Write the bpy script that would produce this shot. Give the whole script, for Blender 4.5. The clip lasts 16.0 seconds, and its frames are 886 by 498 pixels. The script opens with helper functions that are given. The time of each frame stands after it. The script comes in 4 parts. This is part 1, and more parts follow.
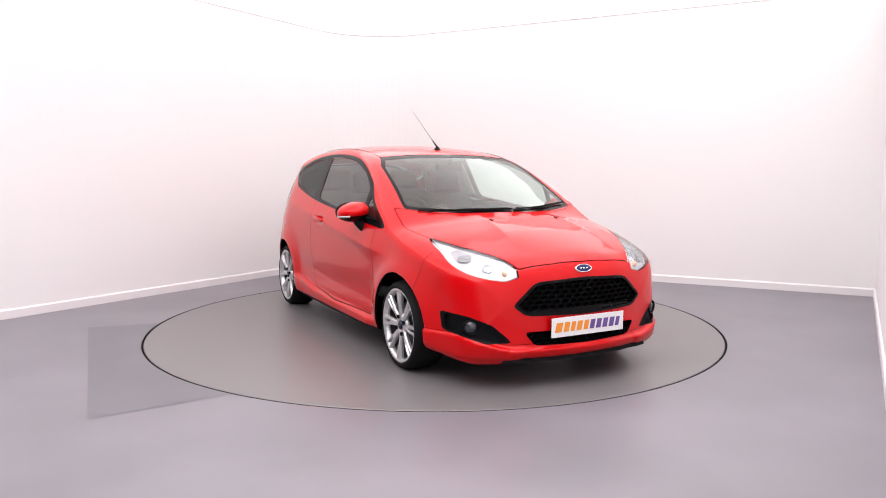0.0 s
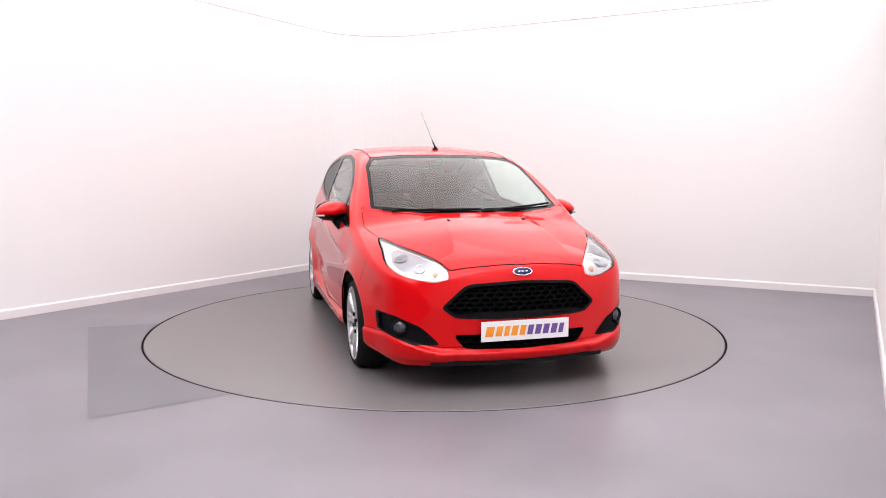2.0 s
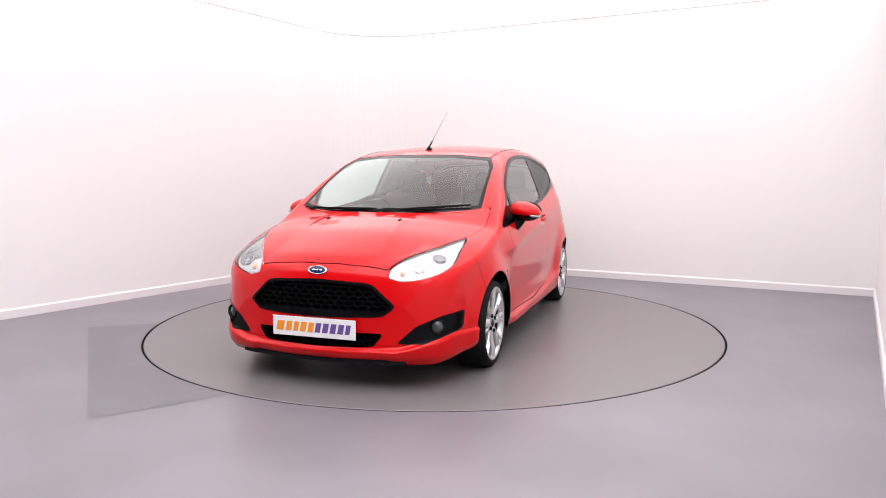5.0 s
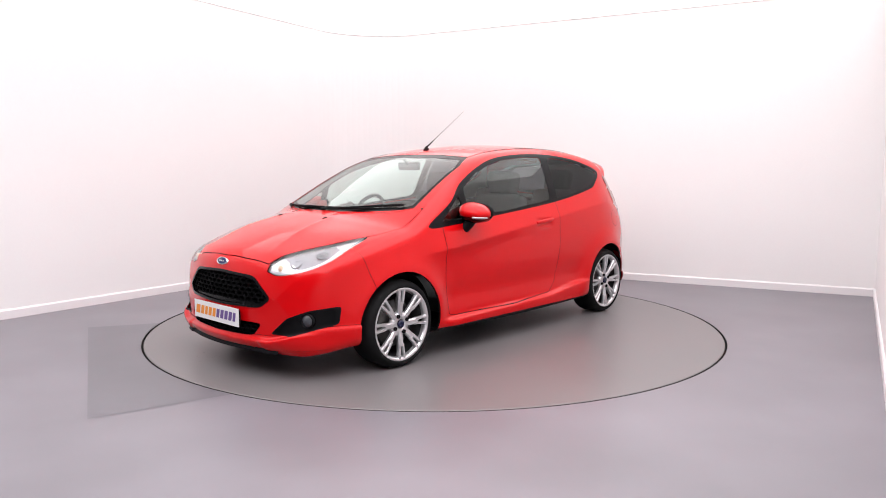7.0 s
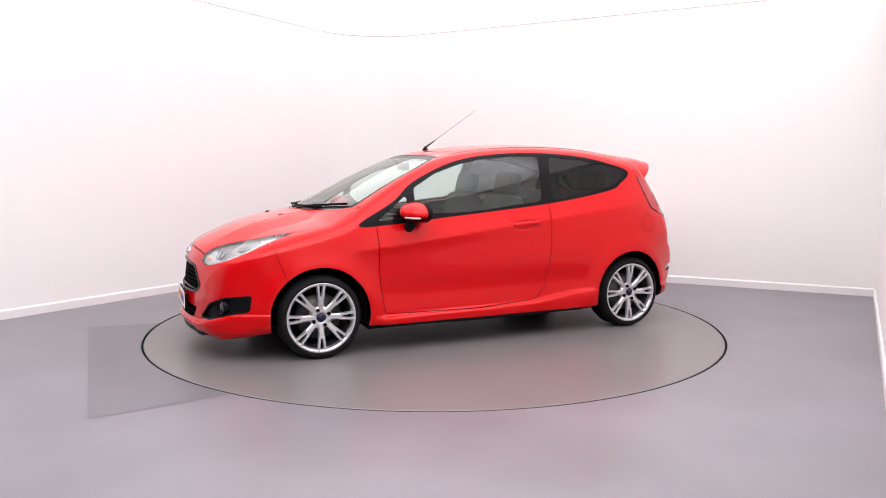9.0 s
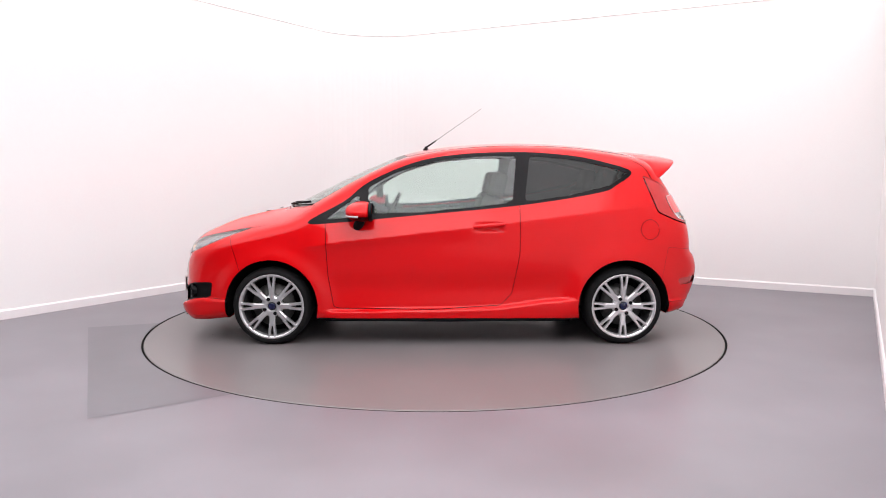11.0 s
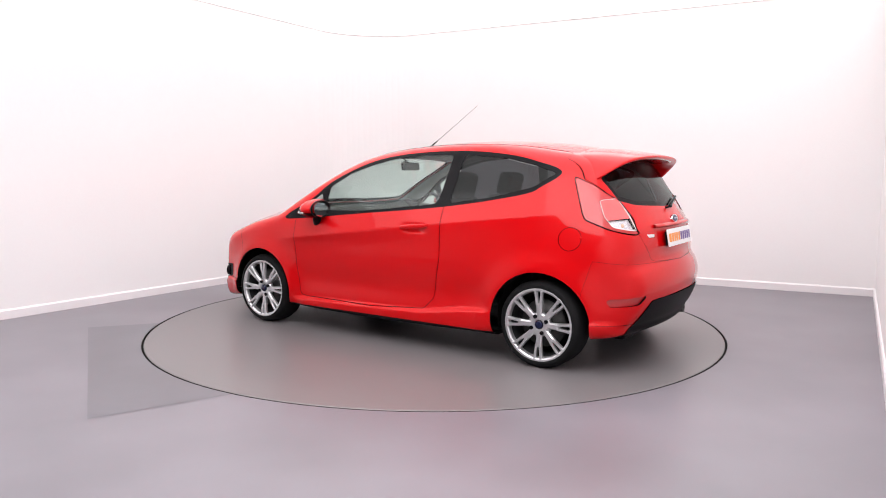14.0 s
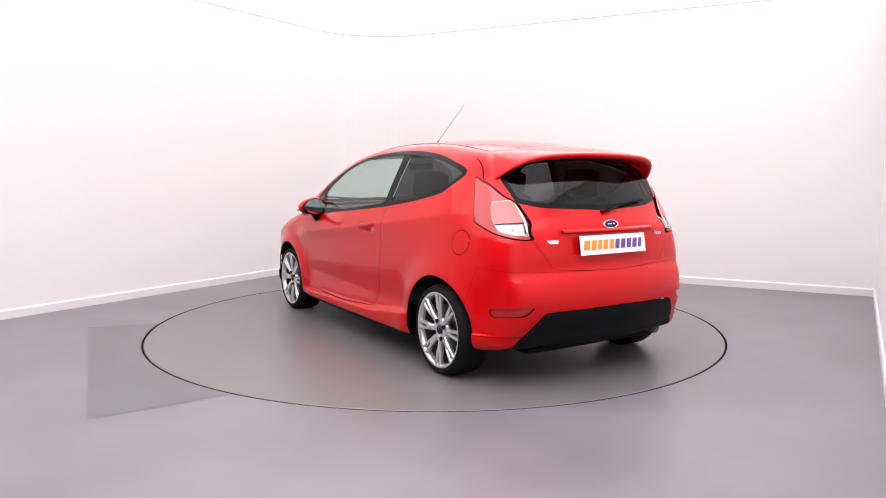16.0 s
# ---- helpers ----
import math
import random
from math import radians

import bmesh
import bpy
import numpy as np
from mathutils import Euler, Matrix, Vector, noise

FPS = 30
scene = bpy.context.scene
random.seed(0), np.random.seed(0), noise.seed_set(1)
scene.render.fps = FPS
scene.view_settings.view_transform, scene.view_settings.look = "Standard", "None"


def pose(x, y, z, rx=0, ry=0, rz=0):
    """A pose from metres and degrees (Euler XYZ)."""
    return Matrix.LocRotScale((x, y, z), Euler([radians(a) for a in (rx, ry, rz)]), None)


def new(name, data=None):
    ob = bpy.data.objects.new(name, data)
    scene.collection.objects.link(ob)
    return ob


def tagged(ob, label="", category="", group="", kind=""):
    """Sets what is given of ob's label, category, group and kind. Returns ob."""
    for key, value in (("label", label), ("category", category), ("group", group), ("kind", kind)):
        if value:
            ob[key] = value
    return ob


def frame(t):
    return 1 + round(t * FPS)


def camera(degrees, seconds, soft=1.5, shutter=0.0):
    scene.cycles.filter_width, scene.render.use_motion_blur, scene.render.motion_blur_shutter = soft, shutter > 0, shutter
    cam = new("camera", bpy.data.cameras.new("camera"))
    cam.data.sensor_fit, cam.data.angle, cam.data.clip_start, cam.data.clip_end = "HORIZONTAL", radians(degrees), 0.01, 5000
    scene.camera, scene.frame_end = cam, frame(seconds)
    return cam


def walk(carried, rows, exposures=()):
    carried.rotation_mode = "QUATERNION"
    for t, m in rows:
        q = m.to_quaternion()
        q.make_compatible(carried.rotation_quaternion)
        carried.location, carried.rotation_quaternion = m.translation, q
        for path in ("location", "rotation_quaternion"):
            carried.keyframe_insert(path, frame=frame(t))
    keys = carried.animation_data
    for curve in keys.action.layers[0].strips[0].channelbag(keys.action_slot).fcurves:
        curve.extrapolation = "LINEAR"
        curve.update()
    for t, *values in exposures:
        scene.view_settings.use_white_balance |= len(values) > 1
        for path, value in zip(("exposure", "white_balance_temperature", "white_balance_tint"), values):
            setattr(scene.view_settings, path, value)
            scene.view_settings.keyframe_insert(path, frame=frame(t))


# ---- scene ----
cam = camera(64.0, 16.0, soft=1.0)
EYE = (0.0, -5.740, 1.2147)
CAMERA_POSE = Matrix.Translation(EYE) @ pose(0, 0, 0, 83.856, 0.0, -0.60) @ pose(0, 0, 0, 0, 0, 0.10)
walk(cam, [(0.0, CAMERA_POSE), (16.0, CAMERA_POSE)])

# ---- world and lights ----
world = bpy.data.worlds.new("world")
scene.world = world
world.use_nodes = True
world.node_tree.nodes["Background"].inputs[0].default_value = (0.8, 0.8, 0.85, 1)
world.node_tree.nodes["Background"].inputs[1].default_value = 0.05
scene.view_settings.exposure = 0.0

CEILING = 3.0
# room axes: U runs along the back wall, W along the side walls towards the camera
CORNER = Vector((-1.0, 3.97, 0))
U = Vector((0.885, -0.465, 0)).normalized()
W = Vector((-0.465, -0.885, 0)).normalized()
LONG, WIDE = 11.5, 6.05


def room(u, w, z=0.0):
    """A place in the room from its back corner."""
    return CORNER + U * u + W * w + Vector((0, 0, z))


ROOM_TURN = math.atan2(U.y, U.x)


def fill_lamp(u, w, su, sw, power, colour=(0.97, 0.965, 1.0)):
    data = bpy.data.lights.new("wall_fill_light", "AREA")
    data.shape, data.size, data.size_y, data.energy, data.color = "RECTANGLE", su, sw, power, colour
    ob = new("wall_fill_light", data)
    ob.location = room(u, w, CEILING - 0.034)
    ob.rotation_euler = (0, 0, ROOM_TURN)
    return ob


# added fill lamps just below the luminous ceiling, weighted to even out the walls
WARM, COOL = (1.0, 0.955, 0.94), (0.985, 0.95, 1.0)
FILL_LAMPS = [(4.24, 1.50, 8, WARM), (4.24, 4.24, 38, COOL), (4.24, 6.98, 62, COOL), (1.50, 6.98, 22, COOL)]
for u, w, power, tone in FILL_LAMPS:
    fill_lamp(u, w, 2.74, 2.74, power, tone)

# ---- materials ----


def material(name, colour, rough=0.5, metal=0.0, grain=0.0, scale=40.0, bump=0.0, coat=0.0, stain=0.0, stain_scale=2.0, spec=0.5):
    """A surface with fine grain and broad stains around its colour."""
    m = bpy.data.materials.new(name)
    m.use_nodes = True
    nt = m.node_tree
    b = nt.nodes["Principled BSDF"]
    b.inputs["Base Color"].default_value = (*colour, 1)
    b.inputs["Roughness"].default_value = rough
    b.inputs["Metallic"].default_value = metal
    b.inputs["Coat Weight"].default_value = coat
    b.inputs["Coat Roughness"].default_value = 0.03
    b.inputs["Coat IOR"].default_value = 1.33
    b.inputs["Specular IOR Level"].default_value = spec
    if grain or stain or bump:
        tc = nt.nodes.new("ShaderNodeTexCoord")
        fine = nt.nodes.new("ShaderNodeTexNoise")
        fine.inputs["Scale"].default_value, fine.inputs["Detail"].default_value = scale, 4
        broad = nt.nodes.new("ShaderNodeTexNoise")
        broad.inputs["Scale"].default_value, broad.inputs["Detail"].default_value = stain_scale, 5
        for n in (fine, broad):
            nt.links.new(tc.outputs["Object"], n.inputs["Vector"])
        last = None
        for n, amount in ((fine, grain), (broad, stain)):
            if not amount:
                continue
            ramp = nt.nodes.new("ShaderNodeMapRange")
            ramp.inputs["From Min"].default_value, ramp.inputs["From Max"].default_value = 0.15, 0.85
            ramp.inputs["To Min"].default_value, ramp.inputs["To Max"].default_value = 1 - amount, 1 + amount
            nt.links.new(n.outputs["Fac"], ramp.inputs["Value"])
            mul = nt.nodes.new("ShaderNodeVectorMath")
            mul.operation = "SCALE"
            mul.inputs[0].default_value = colour
            if last:
                nt.links.new(last.outputs[0], mul.inputs[0])
            nt.links.new(ramp.outputs[0], mul.inputs["Scale"])
            last = mul
        if last:
            nt.links.new(last.outputs[0], b.inputs["Base Color"])
        if stain:
            rr = nt.nodes.new("ShaderNodeMapRange")
            rr.inputs["From Min"].default_value, rr.inputs["From Max"].default_value = 0.15, 0.85
            rr.inputs["To Min"].default_value, rr.inputs["To Max"].default_value = max(rough - 0.02, 0.01), min(rough + 0.02, 1)
            nt.links.new(broad.outputs["Fac"], rr.inputs["Value"])
            nt.links.new(rr.outputs[0], b.inputs["Roughness"])
        if bump:
            bp = nt.nodes.new("ShaderNodeBump")
            bp.inputs["Strength"].default_value, bp.inputs["Distance"].default_value = bump, 0.002
            nt.links.new(fine.outputs["Fac"], bp.inputs["Height"])
            nt.links.new(bp.outputs[0], b.inputs["Normal"])
    return m


def glass_material(name, tint, gloss=1.0):
    """A thin sheet of glass: tinted see-through with a mirror reflection."""
    m = bpy.data.materials.new(name)
    m.use_nodes = True
    nt = m.node_tree
    nt.nodes.remove(nt.nodes["Principled BSDF"])
    out = nt.nodes["Material Output"]
    tr, gl, mix, fr = (nt.nodes.new("ShaderNode" + k) for k in ("BsdfTransparent", "BsdfGlossy", "MixShader", "LayerWeight"))
    tr.inputs[0].default_value = (*tint, 1)
    gl.inputs["Roughness"].default_value = 0.015
    gl.inputs[0].default_value = (gloss * 0.95, gloss, gloss * 0.98, 1)
    fr.inputs["Blend"].default_value = 0.5
    power, scale = nt.nodes.new("ShaderNodeMath"), nt.nodes.new("ShaderNodeMath")
    power.operation, scale.operation = "POWER", "MULTIPLY_ADD"
    power.inputs[1].default_value = 4.0
    scale.inputs[1].default_value, scale.inputs[2].default_value = 0.85, 0.05
    nt.links.new(fr.outputs["Facing"], power.inputs[0])
    nt.links.new(power.outputs[0], scale.inputs[0])
    nt.links.new(scale.outputs[0], mix.inputs[0])
    nt.links.new(tr.outputs[0], mix.inputs[1])
    nt.links.new(gl.outputs[0], mix.inputs[2])
    nt.links.new(mix.outputs[0], out.inputs[0])
    return m


def glow_material(name, colour, strength):
    m = bpy.data.materials.new(name)
    m.use_nodes = True
    b = m.node_tree.nodes["Principled BSDF"]
    b.inputs["Base Color"].default_value = (*colour, 1)
    b.inputs["Emission Color"].default_value = (*colour, 1)
    b.inputs["Emission Strength"].default_value = strength
    return m


M_WALL = material("white_wall_paint", (0.81, 0.798, 0.797), 0.7, grain=0.01, scale=60, bump=0.05, stain=0.02, stain_scale=0.7)
# for the unseen wall behind the camera, dark so paint and glass reflect less
M_DARKWALL = material("unseen_dark_wall", (0.10, 0.11, 0.135), 0.75, grain=0.03, scale=60, bump=0.05, stain=0.05, stain_scale=0.7)
M_CEIL = material("white_ceiling_paint", (0.86, 0.85, 0.84), 0.8, grain=0.01, stain=0.015)
M_TRIM = material("white_gloss_trim", (0.78, 0.76, 0.77), 0.35, stain=0.02)
M_FLOOR = material("grey_vinyl_floor", (0.178, 0.168, 0.188), 0.36, grain=0.08, scale=180, stain=0.26, stain_scale=1.1)
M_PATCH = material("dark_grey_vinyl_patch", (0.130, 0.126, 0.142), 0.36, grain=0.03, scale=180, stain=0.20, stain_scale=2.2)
M_DISC = material("grey_turntable_vinyl", (0.155, 0.146, 0.148), 0.33, grain=0.04, scale=180, stain=0.10, stain_scale=1.7)
M_GAP = material("black_gap", (0.006, 0.006, 0.006), 0.9, spec=0.1, grain=0.1)
M_RED = material("red_car_paint", (0.55, 0.0015, 0.0035), 0.40, coat=1.0, stain=0.015, stain_scale=3, spec=0.04)
M_BLACK = material("black_plastic", (0.006, 0.006, 0.007), 0.5, grain=0.15, scale=300, bump=0.1, spec=0.08)
M_GLOSSBLACK = material("gloss_black_trim", (0.005, 0.005, 0.006), 0.2, grain=0.05, spec=0.10)
M_DARK = material("charcoal_cloth", (0.03, 0.03, 0.033), 0.85, grain=0.3, scale=250, bump=0.3)
M_GREYCLOTH = material("grey_seat_cloth", (0.018, 0.018, 0.020), 0.9, grain=0.3, scale=200, bump=0.3)
M_RUBBER = material("tyre_rubber", (0.009, 0.009, 0.0095), 0.7, spec=0.1, grain=0.12, scale=90, bump=0.1, stain=0.15, stain_scale=9)
M_ALLOY = material("silver_alloy", (0.64, 0.64, 0.65), 0.30, metal=0.8, grain=0.03, scale=120, stain=0.03, stain_scale=12)
M_ALLOYDARK = material("brake_metal", (0.09, 0.088, 0.085), 0.45, metal=0.7, grain=0.2, scale=60)
M_CHROME = material("chrome", (0.85, 0.85, 0.87), 0.08, metal=1.0, grain=0.02)
M_LAMPBASE = material("lamp_reflector", (0.72, 0.72, 0.74), 0.25, metal=0.7, grain=0.03, scale=80)
M_PLATE = material("white_plate", (0.80, 0.80, 0.80), 0.3, grain=0.015)
M_ORANGE = material("orange_print", (0.85, 0.28, 0.02), 0.4, grain=0.03)
M_PURPLE = material("purple_print", (0.13, 0.07, 0.27), 0.4, grain=0.03)
M_BLUE = material("dark_blue_enamel", (0.008, 0.018, 0.085), 0.2, grain=0.03)
M_NAVY = material("navy_cap_enamel", (0.004, 0.007, 0.035), 0.25, grain=0.03)
M_INDICATOR = material("clear_indicator_lens", (0.42, 0.41, 0.41), 0.15, metal=0.4, coat=1.0, grain=0.2, scale=140)
M_REDLENS = material("red_lamp_lens", (0.42, 0.008, 0.010), 0.12, coat=1.0, grain=0.03)
M_CLEARLENS = material("clear_lamp_lens", (0.55, 0.45, 0.44), 0.15, coat=1.0, grain=0.06, scale=60)
M_AMBER = material("amber_bulb", (0.70, 0.42, 0.26), 0.2, grain=0.03)
M_MIRROR = material("mirror_glass", (0.8, 0.82, 0.84), 0.02, metal=1.0)
M_GLASS = glass_material("window_glass", (0.74, 0.85, 0.81))
M_TINT = glass_material("dark_window_glass", (0.075, 0.072, 0.084), 0.5)
M_LAMPGLASS = glass_material("headlamp_glass", (0.95, 0.96, 0.97))
M_DIFF = glow_material("lit_panel_diffuser", (1.0, 0.977, 0.983), 1.66)
M_LINER = material("pale_grey_headlining", (0.55, 0.55, 0.54), 0.9, grain=0.06, scale=200)
M_LAMPINNER = material("grey_lamp_bezel", (0.30, 0.30, 0.32), 0.22, metal=0.85, grain=0.1, scale=60)
M_GRILLE = material("black_grille_plastic", (0.0035, 0.0035, 0.004), 0.6, grain=0.1, scale=200, spec=0.02)
M_LENS = material("projector_glass", (0.05, 0.055, 0.065), 0.05, coat=1.0, grain=0.05)
# same alloy as the rim, with the shade behind the spokes in its colour
M_BARREL = material("shaded_wheel_barrel", (0.05, 0.05, 0.052), 0.5, metal=0.4, grain=0.1, scale=90)
M_DROP = material("water_drop", (0.30, 0.30, 0.31), 0.12, spec=0.5)

# ---- mesh helpers ----


def mesh_object(name, verts, faces, mat, parent=None, label="", smooth=False):
    me = bpy.data.meshes.new(name)
    me.from_pydata([tuple(v) for v in verts], [], [tuple(f) for f in faces])
    me.materials.append(mat)
    if smooth:
        me.polygons.foreach_set("use_smooth", [True] * len(me.polygons))
    me.update()
    ob = new(name, me)
    if parent:
        ob.parent = parent
    return tagged(ob, label=label)


def part(name, bm, mat, parent, label="", smooth=False):
    """Links a bmesh as one mesh object under a thing or a part."""
    me = bpy.data.meshes.new(name)
    bm.normal_update()
    bm.to_mesh(me)
    bm.free()
    me.materials.append(mat)
    if smooth:
        me.polygons.foreach_set("use_smooth", [True] * len(me.polygons))
    ob = new(name, me)
    if parent:
        ob.parent = parent
    return tagged(ob, label=label)


def box(bm, m, sx, sy, sz, bevel=0.0):
    g = bmesh.ops.create_cube(bm, size=1, matrix=m @ Matrix.Diagonal((sx, sy, sz, 1)))
    if bevel:
        es = list({e for v in g["verts"] for e in v.link_edges})
        bmesh.ops.bevel(bm, geom=es, offset=bevel, segments=3, profile=0.6, affect="EDGES")


def lathe(bm, profile, seg=48, m=Matrix()):
    """A turned body about the local y axis from (radius, y) points."""
    rings = []
    for r, y in profile:
        rings.append([bm.verts.new(m @ Vector((r * math.cos(a), y, r * math.sin(a)))) for a in (2 * math.pi * i / seg for i in range(seg))])
    for a, b in zip(rings, rings[1:]):
        for i in range(seg):
            bm.faces.new((a[i], a[(i + 1) % seg], b[(i + 1) % seg], b[i]))
    return rings


def tube(bm, points, radius, seg=10, end=None):
    """A round bar along points."""
    pts = [Vector(p) for p in points]
    rings = []
    for i, p in enumerate(pts):
        d = (pts[min(i + 1, len(pts) - 1)] - pts[max(i - 1, 0)]).normalized()
        side = d.orthogonal().normalized()
        up = d.cross(side)
        r = radius if end is None else radius + (end - radius) * i / (len(pts) - 1)
        rings.append([bm.verts.new(p + r * (math.cos(a) * side + math.sin(a) * up)) for a in (2 * math.pi * k / seg for k in range(seg))])
    for a, b in zip(rings, rings[1:]):
        j = min(range(seg), key=lambda k: (b[k].co - a[0].co).length)
        for i in range(seg):
            bm.faces.new((a[i], a[(i + 1) % seg], b[(i + 1 + j) % seg], b[(i + j) % seg]))
    bm.faces.new(rings[0][::-1])
    bm.faces.new(rings[-1])


# ---- the room ----


def wall_line(radius=0.9, n=20):
    """The plan of the walls, with the rounded back corner."""
    pts = [room(WIDE, 0) + Vector((-0.513, -0.859, 0)) * LONG, room(WIDE, 0)]
    for i in range(n + 1):
        a = math.pi / 2 * i / n
        pts.append(room(radius - radius * math.sin(a), radius - radius * math.cos(a)) + Vector((-0.087, 0.051, 0)) * radius * math.sin(a))
    pts.append(CORNER + Vector((-0.552, -0.834, 0)) * LONG)
    return pts


def build_room():
    line = wall_line()
    n = len(line)
    mid = room(WIDE / 2, LONG / 2)
    runs = {"wall_east": [0, 1], "wall_north": list(range(1, n)), "wall_south": [n - 1, 0]}
    for name, idx in runs.items():
        verts, faces = [], []
        for k, i in enumerate(idx):
            p = line[i]
            out = (p - mid).normalized() * 0.18
            for q, z in ((p, 0), (p, CEILING), (p + out, CEILING), (p + out, 0)):
                verts.append((q.x, q.y, z - (0.01 if z == 0 else -0.01)))
            if k:
                a, b = 4 * (k - 1), 4 * k
                faces += [(a, a + 1, b + 1, b), (a + 1, a + 2, b + 2, b + 1), (a + 2, a + 3, b + 3, b + 2)]
        # the south wall is never in view; its dark colour only shapes reflections
        tagged(mesh_object(name, verts, faces, M_DARKWALL if name == "wall_south" else M_WALL, smooth=False), "unseen dark wall behind the camera, for darker reflections" if name == "wall_south" else "plain white painted studio wall", "wall", kind="structure")
    # skirting, 14 mm deep with a chamfered top
    for name, idx in (("baseboard", list(range(1, n))), ("baseboard", [0, 1])):
        verts, faces = [], []
        for k, i in enumerate(idx):
            p = line[i]
            d = (line[idx[min(k + 1, len(idx) - 1)]] - line[idx[max(k - 1, 0)]]).normalized()
            inn = Vector((-d.y, d.x, 0))
            if inn.dot(mid - p) < 0:
                inn = -inn
            for off, z in ((0.016, 0.0), (0.016, 0.068), (0.008, 0.08), (0.0, 0.08)):
                q = p + inn * off
                verts.append((q.x, q.y, z))
            if k:
                a, b = 4 * (k - 1), 4 * k
                faces += [(a + j, a + j + 1, b + j + 1, b + j) for j in range(3)]
        tagged(mesh_object(name, verts, faces, M_TRIM), "low white painted skirting board along the wall", "skirting board", kind="structure")
    tagged(mesh_object("ceiling", [(*(room(-2.2 + a * (WIDE + 3.2), -0.3 + b * (LONG + 2.6))).xy, CEILING + c) for c in (0, 0.15) for a, b in ((0, 0), (1, 0), (1, 1), (0, 1))],
                       [(0, 1, 2, 3), (7, 6, 5, 4), (0, 4, 5, 1), (1, 5, 6, 2), (2, 6, 7, 3), (3, 7, 4, 0)], M_CEIL), "plain white studio ceiling", "ceiling", kind="structure")
    # floor with a round well for the turntable
    seg = 160
    bm = bmesh.new()
    R1 = TABLE_R + 0.016
    inner = [bm.verts.new((R1 * math.cos(2 * math.pi * i / seg), R1 * math.sin(2 * math.pi * i / seg), 0)) for i in range(seg)]
    deep = [bm.verts.new((v.co.x, v.co.y, -0.03)) for v in inner]
    outer = [bm.verts.new((14 * math.cos(2 * math.pi * i / seg), 14 * math.sin(2 * math.pi * i / seg), 0)) for i in range(seg)]
    for i in range(seg):
        j = (i + 1) % seg
        bm.faces.new((inner[i], outer[i], outer[j], inner[j]))
        bm.faces.new((deep[i], inner[i], inner[j], deep[j]))
    bm.faces.new(deep)
    tagged(part("floor", bm, M_FLOOR, None), "smooth grey vinyl studio floor with soft sheen", "floor", kind="structure")
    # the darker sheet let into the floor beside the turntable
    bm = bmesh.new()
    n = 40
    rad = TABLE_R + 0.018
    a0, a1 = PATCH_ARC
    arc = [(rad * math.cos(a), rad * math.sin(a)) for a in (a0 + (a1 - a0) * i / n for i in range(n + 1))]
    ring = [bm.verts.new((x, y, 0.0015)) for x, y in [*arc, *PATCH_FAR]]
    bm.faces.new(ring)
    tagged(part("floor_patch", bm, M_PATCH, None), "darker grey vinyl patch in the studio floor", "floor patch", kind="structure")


TABLE_R = 2.217
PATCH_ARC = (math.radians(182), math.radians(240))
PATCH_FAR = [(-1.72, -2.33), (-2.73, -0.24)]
build_room()


def luminous_ceiling():
    """A stretched, back-lit white ceiling that follows the walls."""
    thing = tagged(new("ceiling_light"), "stretched white luminous ceiling, lit from behind", "ceiling light")
    thing.location = (0, 0, CEILING - 0.03)
    line = wall_line()
    # ends where the back part of the room begins
    a, b = line[1].lerp(line[0], 0.72), line[-2].lerp(line[-1], 0.72)
    edge = [a, *line[1:-1], b]
    mid = room(WIDE / 2, 3.5)
    inner = [p + (mid - p).normalized() * 0.012 for p in edge]
    bm = bmesh.new()
    bm.faces.new([bm.verts.new((p.x, p.y, 0)) for p in inner])
    bmesh.ops.recalc_face_normals(bm, faces=bm.faces)
    for f in bm.faces:
        if f.normal.z > 0:
            f.normal_flip()
    part("diffuser", bm, M_DIFF, thing, "glowing white diffuser")
    bm = bmesh.new()
    n = len(edge)
    rows = [[bm.verts.new((*q.xy, z)) for q, z in ((inner[k], 0.0), (inner[k], 0.028), (edge[k], 0.028), (edge[k], 0.0))] for k in range(n)]
    for k in range(n):
        p, q = rows[k], rows[(k + 1) % n]
        for e in range(4):
            bm.faces.new((p[e], p[(e + 1) % 4], q[(e + 1) % 4], q[e]))
    bmesh.ops.recalc_face_normals(bm, faces=bm.faces)
    part("frame", bm, M_TRIM, thing, "thin white edge profile")


luminous_ceiling()


SPLASHES = [(1.86, -0.30, 12, 0.05), (1.74, -0.38, 6, 0.04), (1.65, 0.54, 9, 0.05), (-1.25, -1.11, 3, 0.03)]


